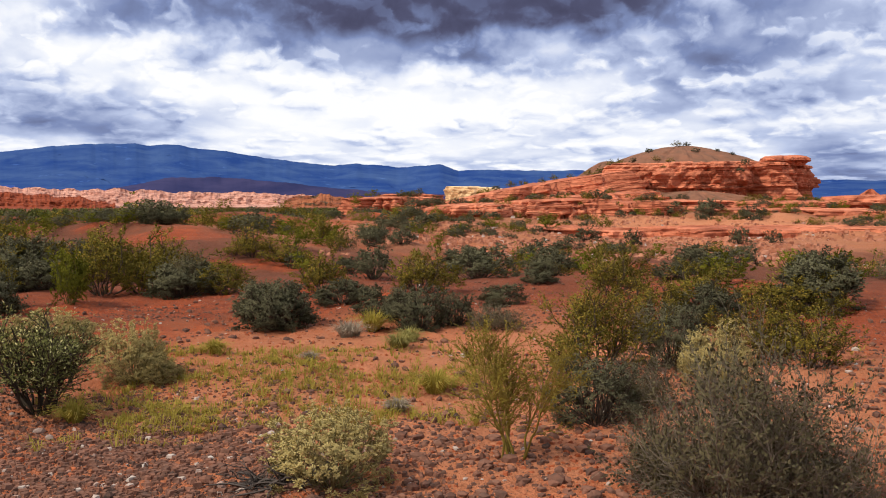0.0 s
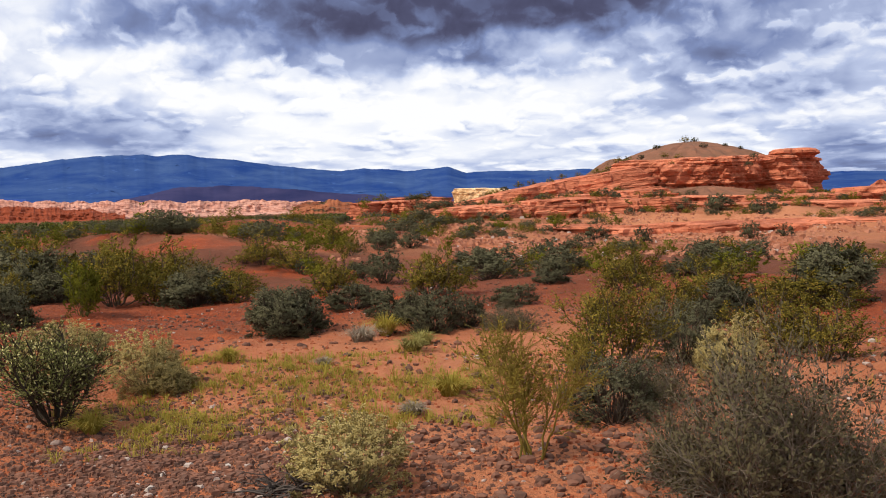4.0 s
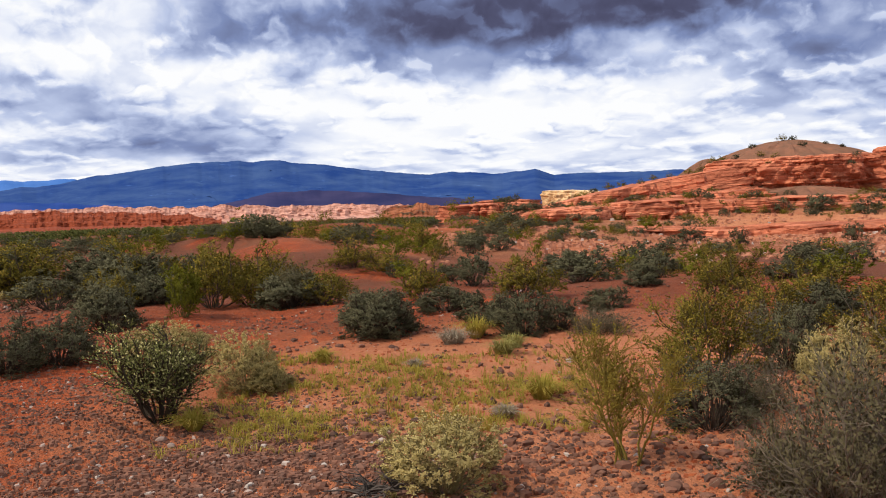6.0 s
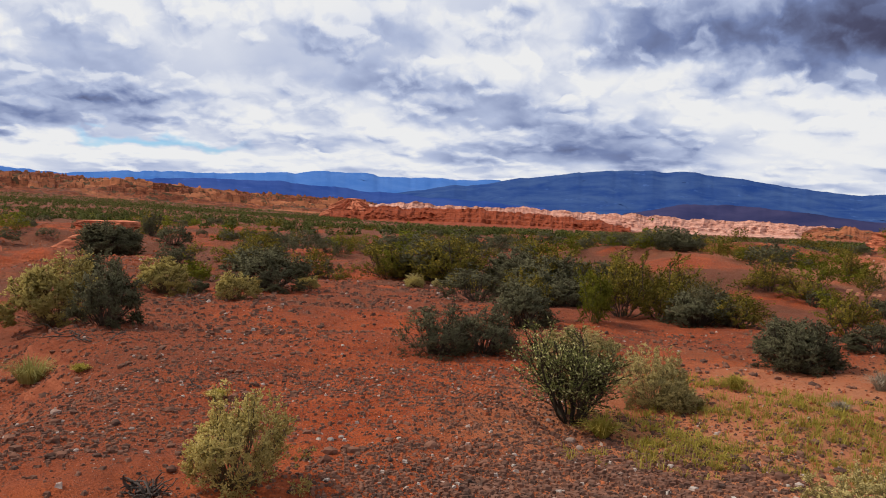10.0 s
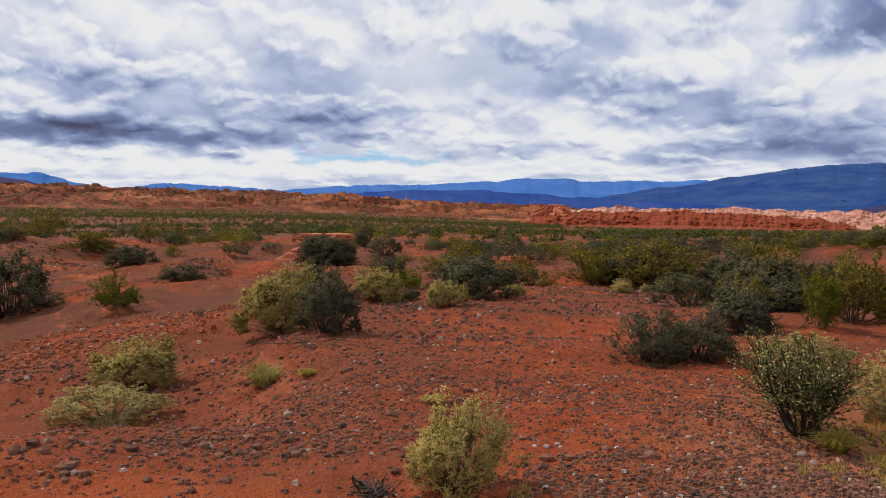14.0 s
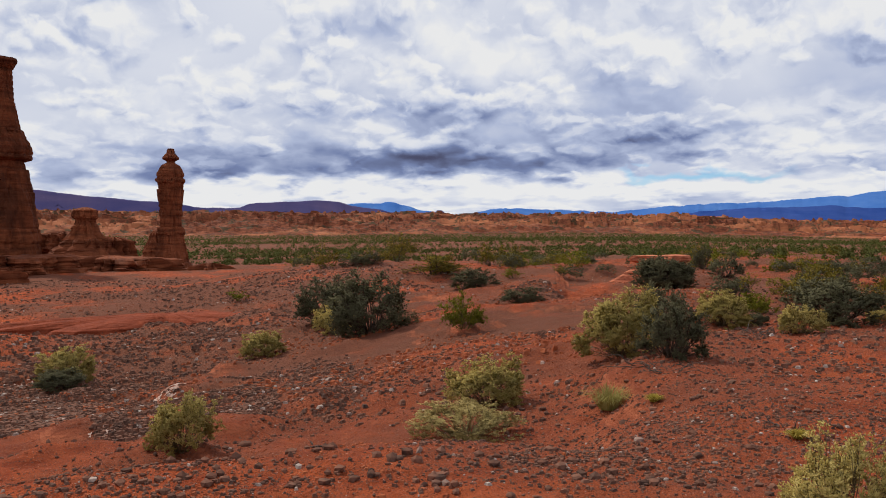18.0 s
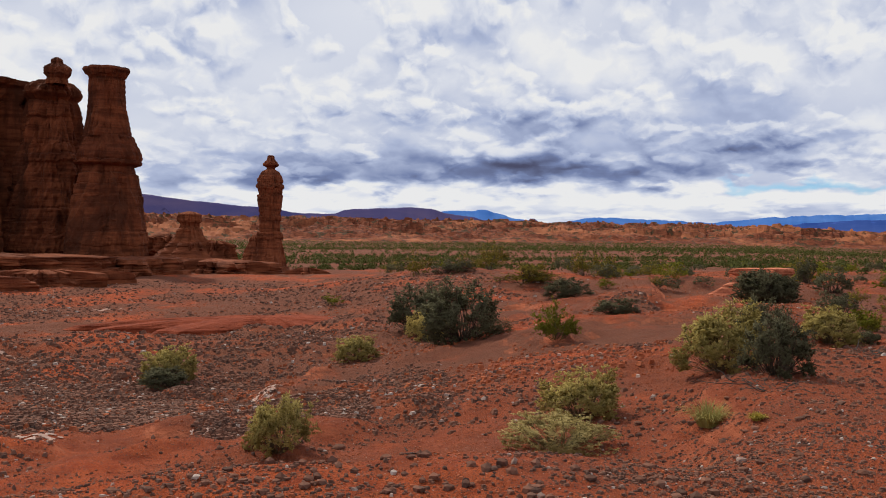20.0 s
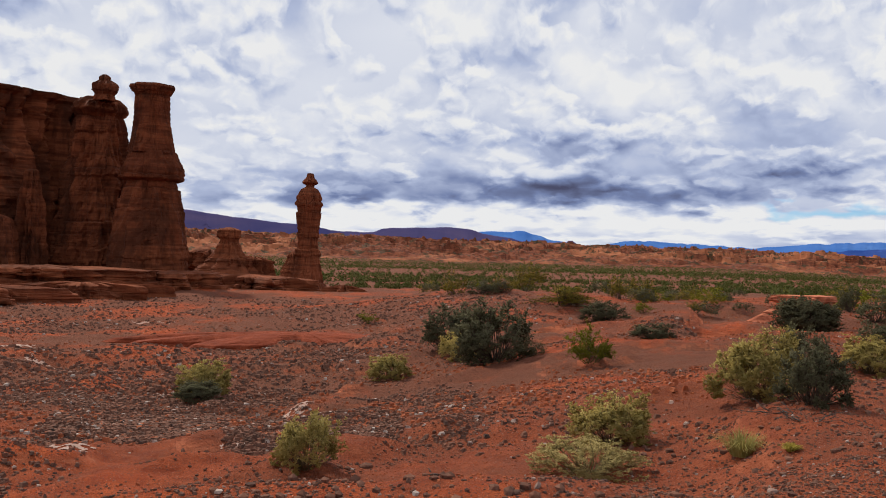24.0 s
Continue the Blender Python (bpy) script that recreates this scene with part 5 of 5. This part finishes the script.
tuft(-1.10, 9.91, 0.52, 0.23, DRY, "dry grey-green grass tuft on red soil")
tuft(-0.50, 9.17, 0.37, 0.19, STRAW, "straw-coloured grass tuft on red soil")
tuft(-1.34, 8.47, 0.14, 0.11, DRY, "small dry tuft on red soil")
tuft(-0.91, 10.82, 0.28, 0.32, HERB, "fresh green grass tuft on red soil")
tuft(-9.28, 5.69, 0.57, 0.34, STRAW, "yellow-green grass tuft on red slope")
tuft(-2.73, 6.30, 0.18, 0.21, HERB, "thin yellow-green grass tuft beside a wiry shrub")
tuft(-0.38, 6.62, 0.27, 0.11, DRY, "low grey-green tuft on red soil")
tuft(-0.41, 9.69, 0.38, 0.19, STRAW, "straw-coloured grass tuft on red soil")
tuft(-0.10, 7.38, 0.34, 0.24, HERB, "fresh yellow-green grass tuft on red soil")
tuft(-8.29, 5.61, 0.19, 0.10, HERB, "small green tuft among gravel")
tuft(-5.85, 5.25, 0.13, 0.10, HERB, "small green tuft among gravel")
tuft(-2.27, 8.49, 0.17, 0.17, HERB, "small green tuft among gravel")


def herb_patch(seed, count, az0, az1, r0, r1):
    rng = np.random.default_rng(seed)
    vs, qs, off = [], [], 0
    while len(vs) < count:
        az, r = rng.uniform(az0, az1), rng.uniform(r0, r1)
        x, y = spot(az, r)
        if value_noise(x / 0.7, y / 0.7, seed) < rng.uniform(-0.6, 0.5):
            continue
        v, q = blades(rng, np.array([x, y, float(height(x, y)) - 0.005]), int(rng.integers(6, 16)), rng.uniform(0.05, 0.18), rng.uniform(0.04, 0.13), 0.003)
        vs.append(v)
        qs.append(q + off)
        off += len(v)
    ob = sheet("herbs", np.vstack(vs), np.vstack(qs), HERB, smooth=False)
    return tagged(ob, "short yellow-green herbs growing in red soil", "herbs", kind="stuff")


herb_patch(3, 1000, -21, 2, 6.2, 9.2)
herb_patch(4, 70, -26, -16, 5.8, 8.0)
herb_patch(5, 40, 8, 26, 8, 13)


# ---------------------------------------------------------------- dead branches
DEAD = bark("dead_wood", (0.035, 0.028, 0.025), (0.13, 0.105, 0.09))


def dead_branch(x, y, wide, tall, seed, count=26, label="tangle of dark dead branches lying on red soil"):
    rng = np.random.default_rng(seed)
    phi = rng.uniform(0, 2 * math.pi, count)
    start = np.stack([rng.uniform(-0.35, 0.35, count) * wide, rng.uniform(-0.12, 0.12, count) * wide, rng.uniform(0.0, 0.2, count) * tall], -1)
    way = np.stack([np.cos(phi), np.sin(phi) * 0.5, rng.uniform(0.0, 0.8, count) * tall / wide * 2], -1)
    main = shoots(rng, start, way, wide * rng.uniform(0.12, 0.5, count), 8, -0.3, 0.28)
    main[..., 2] = np.clip(main[..., 2], 0, tall)
    ob = tagged(new("brushwood"), label, "brushwood", "dead brushwood")
    ob.location = (x, y, float(height(x, y)))
    for k in range(count):
        thick = float(rng.uniform(0.003, 0.011))
        sheet("branch", *tubes(main[k:k + 1], thick, thick * 0.3), DEAD, ob)
    return ob


dead_branch(-0.84, 4.64, 0.77, 0.16, 11, 90)
dead_branch(-4.08, 3.07, 0.37, 0.19, 12, 60)
dead_branch(-11.83, 10.37, 1.32, 0.16, 13, 26)
dead_branch(-9.51, 6.53, 1.25, 0.13, 14, 30)
dead_branch(-6.26, 5.46, 0.49, 0.09, 15, 10)
dead_branch(-0.87, 4.64, 0.58, 0.10, 16, 44)
dead_branch(-9.47, 6.78, 0.90, 0.12, 17, 10)
dead_branch(-6.97, 1.49, 0.23, 0.09, 18, 10)


# ---------------------------------------------------------------- stones
ICO = [(0, 0, 1)] + [(0.894 * math.cos(math.radians(72 * k)), 0.894 * math.sin(math.radians(72 * k)), 0.447) for k in range(5)] + [(0.894 * math.cos(math.radians(72 * k + 36)), 0.894 * math.sin(math.radians(72 * k + 36)), -0.447) for k in range(5)] + [(0, 0, -1)]
ICO_FACES = [(0, 1 + k, 1 + (k + 1) % 5) for k in range(5)] + [(1 + k, 6 + k, 1 + (k + 1) % 5) for k in range(5)] + [(1 + (k + 1) % 5, 6 + k, 6 + (k + 1) % 5) for k in range(5)] + [(11, 6 + (k + 1) % 5, 6 + k) for k in range(5)]
RUBBLE = [(-1, -0.9, -0.7), (0.9, -1, -0.7), (1, 0.9, -0.7), (-0.9, 1, -0.7), (-0.62, -0.6, 0.7), (0.7, -0.5, 0.6), (0.55, 0.66, 0.75), (-0.5, 0.5, 0.6)]
RUBBLE_FACES = [(4, 5, 6, 7), (0, 1, 5, 4), (1, 2, 6, 5), (2, 3, 7, 6), (3, 0, 4, 7)]


def gravel(name, seed, count, az0, az1, r0, r1, small, big, body, faces, label, patchy=0.0, size=1.0, mat=None, feather=0.0):
    """Loose stones strewn over the ground, thicker in drifts."""
    rng = np.random.default_rng(seed)
    az, r = rng.uniform(az0, az1, count * 4), np.exp(rng.uniform(math.log(r0), math.log(r1), count * 4))
    x, y = r * np.sin(np.radians(az)), r * np.cos(np.radians(az))
    drift = fbm(x / 2.6 * size, y / 2.6 * size, seed, 3)
    rim = np.minimum(np.minimum(az - az0, az1 - az) / (az1 - az0), np.minimum(np.log(r / r0), np.log(r1 / r)) / math.log(r1 / r0))
    drift = drift - feather * np.clip(1 - rim / 0.22, 0, 1)
    keep = drift > patchy + rng.uniform(-0.28, 0.28, len(r))
    bare = (az < -43) & (r < 5.7 + 0.5 * drift) & (rng.uniform(0, 1, len(r)) > 0.25)
    keep = keep & ~bare
    x, y = x[keep][:count], y[keep][:count]
    n = len(x)
    s = small + (big - small) * rng.uniform(0, 1, n) ** 2.4
    v0 = np.array(body)
    v = v0[None] * (1 + rng.uniform(-0.28, 0.28, (n, len(v0), 1))) * np.stack([s, s * rng.uniform(0.6, 1, n), s * rng.uniform(0.5, 0.9, n)], -1)[:, None, :]
    a = rng.uniform(0, 2 * math.pi, n)
    c, q = np.cos(a)[:, None], np.sin(a)[:, None]
    v = np.stack([v[..., 0] * c - v[..., 1] * q, v[..., 0] * q + v[..., 1] * c, v[..., 2]], -1)
    v = v + np.stack([x, y, height(x, y) + 0.25 * s], -1)[:, None, :]
    f = np.array(faces)[None] + (np.arange(n) * len(v0))[:, None, None]
    ob = sheet(name, v.reshape(-1, 3), f.reshape(-1, f.shape[-1]), mat or GRAVEL, smooth=False)
    return tagged(ob, label, "gravel", kind="stuff")


GRIT = "grey, brown and white pebbles strewn over red soil"
gravel("pebbles", 1, 30000, -106, 28, 4.0, 14, 0.005, 0.024, RUBBLE, RUBBLE_FACES, GRIT, -0.1)
gravel("pebble_field", 12, 12000, -66, -17, 4.2, 9.5, 0.006, 0.022, RUBBLE, RUBBLE_FACES, GRIT, -0.35)
gravel("soil_clods", 13, 14000, -106, 28, 4.0, 16, 0.005, 0.022, RUBBLE, RUBBLE_FACES, "lumps of red soil", -0.5, 1.0, CLODS)
gravel("small_stones", 2, 4000, -106, 28, 4.2, 17, 0.014, 0.052, ICO, ICO_FACES, GRIT, 0.0)
gravel("gravel_flat", 3, 9000, -108, -28, 12, 30, 0.012, 0.055, RUBBLE, RUBBLE_FACES, GRIT, -0.1, 0.5)
gravel("gravel_drift", 4, 9000, -106, -74, 12, 34, 0.015, 0.06, RUBBLE, RUBBLE_FACES, "dark grey gravel drift in a shallow rill", 0.25, 0.4)
gravel("gravel_bed", 41, 15000, -102, -88, 14.5, 27, 0.016, 0.07, RUBBLE, RUBBLE_FACES, "bed of dark grey gravel in a shallow rill", -0.25, 0.5, None, 0.9)
gravel("gravel_bed", 42, 8000, -90, -79, 13.5, 21, 0.014, 0.06, RUBBLE, RUBBLE_FACES, "bed of dark grey gravel in a shallow rill", -0.1, 0.5, None, 0.9)


gravel("gravel_slope", 14, 13000, -104, -60, 24, 70, 0.025, 0.11, RUBBLE, RUBBLE_FACES, "grey and red rubble on the bare slope", -0.15, 0.25)
gravel("rubble_rise", 44, 9000, -8, 30, 24, 72, 0.03, 0.15, RUBBLE, RUBBLE_FACES, "pink and red sandstone rubble below the butte", -0.1, 0.3, RUBBLE_ROCK)
gravel("pebble_patch", 43, 6500, -36, -11, 4.0, 6.8, 0.006, 0.032, RUBBLE, RUBBLE_FACES, GRIT, -0.3, 1.0, None, 0.6)
gravel("slope_clods", 15, 11000, -104, -50, 15, 60, 0.015, 0.07, RUBBLE, RUBBLE_FACES, "lumps of red soil", -0.4, 0.5, CLODS)


def stone(x, y, s, seed, white=False):
    rng = random.Random(seed)
    bm = bmesh.new()
    bmesh.ops.create_icosphere(bm, subdivisions=2, radius=1)
    for v in bm.verts:
        k = 1 + 0.28 * noise.noise(v.co * 1.3 + Vector((seed, 0, 0))) + 0.1 * noise.noise(v.co * 3.1 + Vector((0, seed, 0)))
        v.co = Vector((v.co.x * k * s, v.co.y * k * s * rng.uniform(0.78, 0.82), v.co.z * k * s * 0.55))
    me = bpy.data.meshes.new("stone")
    bm.to_mesh(me)
    bm.free()
    me.materials.append(PALE_STONE if white else GRAVEL)
    ob = new("stone", me)
    ob.matrix_basis = pose(x, y, float(height(x, y)) + 0.2 * s, 0, 0, rng.uniform(0, 360))
    return tagged(ob, "pale grey stone half sunk in red soil" if white else "dark brown rounded stone half sunk in red soil", "stone", "loose stones")


PALE_STONE = plain_stone("pale_grey_stone", (0.20, 0.165, 0.14), (0.27, 0.235, 0.21), 6.0)
stone(0.08, 5.49, 0.032, 1)
stone(0.50, 5.16, 0.035, 2)
stone(0.71, 4.47, 0.022, 3, True)
stone(-2.89, 6.08, 0.044, 4, True)
stone(-2.76, 5.95, 0.037, 5, True)
stone(-3.23, 6.38, 0.025, 6, True)
stone(-4.94, 3.61, 0.034, 7)
stone(-5.63, 4.05, 0.045, 8)
stone(-4.02, 4.58, 0.029, 9, True)
stone(-4.04, 4.72, 0.027, 10, True)
stone(-3.79, 5.63, 0.038, 11)
stone(-5.39, 4.01, 0.023, 12, True)
stone(-5.57, 4.50, 0.046, 13)
stone(-4.87, 4.33, 0.048, 14)
stone(-12.08, 1.83, 0.088, 15)
stone(-12.92, 8.05, 0.097, 16)
stone(-3.67, 4.77, 0.039, 17)
stone(-3.41, 4.91, 0.052, 18)
stone(-2.97, 4.85, 0.033, 19)
stone(-3.81, 6.94, 0.027, 20)
stone(-5.28, 7.24, 0.027, 21, True)
stone(0.07, 5.55, 0.037, 22)
stone(-0.02, 6.33, 0.022, 23)
stone(-1.14, 12.38, 0.037, 24)
stone(-1.44, 9.79, 0.034, 25)
stone(-5.32, 2.81, 0.046, 26)
stone(-5.09, 2.20, 0.036, 27)
stone(-6.18, 1.87, 0.041, 28)
stone(-5.18, 3.29, 0.034, 29)
stone(-5.91, 2.35, 0.024, 30)


# ---------------------------------------------------------------- salt crusts
SALT = plain_stone("white_salt", (0.36, 0.23, 0.18), (0.48, 0.36, 0.30), 20.0)


def salt_crust(x, y, wide, seed):
    """A thin white crust with a ragged edge and holes, draped on the soil."""
    rng = np.random.default_rng(seed)
    n = 44
    gx, gy = np.meshgrid(np.linspace(-0.5, 0.5, n) * wide, np.linspace(-0.5, 0.5, n) * wide * 1.3)
    keep = fbm(gx / wide * 8 + seed, gy / wide * 8, seed, 3) + 0.42 - 2.2 * np.hypot(gx / wide, gy / wide / 1.3)
    z = height(gx + x, gy + y) + 0.006 + 0.010 * np.clip(keep, -1, 1) + 0.003 * rng.uniform(0, 1, gx.shape)
    v = np.stack([gx, gy, z - float(height(x, y))], -1).reshape(-1, 3)
    q = grid_faces(n, n)
    q = q[(keep.reshape(-1)[q] > 0).all(1)]
    ob = sheet("salt_crust", v, q, SALT)
    ob.location = (x, y, float(height(x, y)))
    return tagged(ob, "thin white salt crust on red soil", "salt crust", "salt crusts")


salt_crust(-20.43, 1.70, 0.60, 3)
salt_crust(-14.02, 0.12, 0.45, 4)
salt_crust(-14.15, -2.15, 0.64, 5)
salt_crust(-32.35, -6.08, 1.06, 6)
salt_crust(-35.99, -7.35, 1.41, 7)
salt_crust(-14.65, 0.50, 0.56, 8)
salt_crust(-26.61, -1.57, 0.51, 9)
salt_crust(-20.27, 1.73, 0.79, 10)
salt_crust(-53.27, -4.04, 1.72, 11)
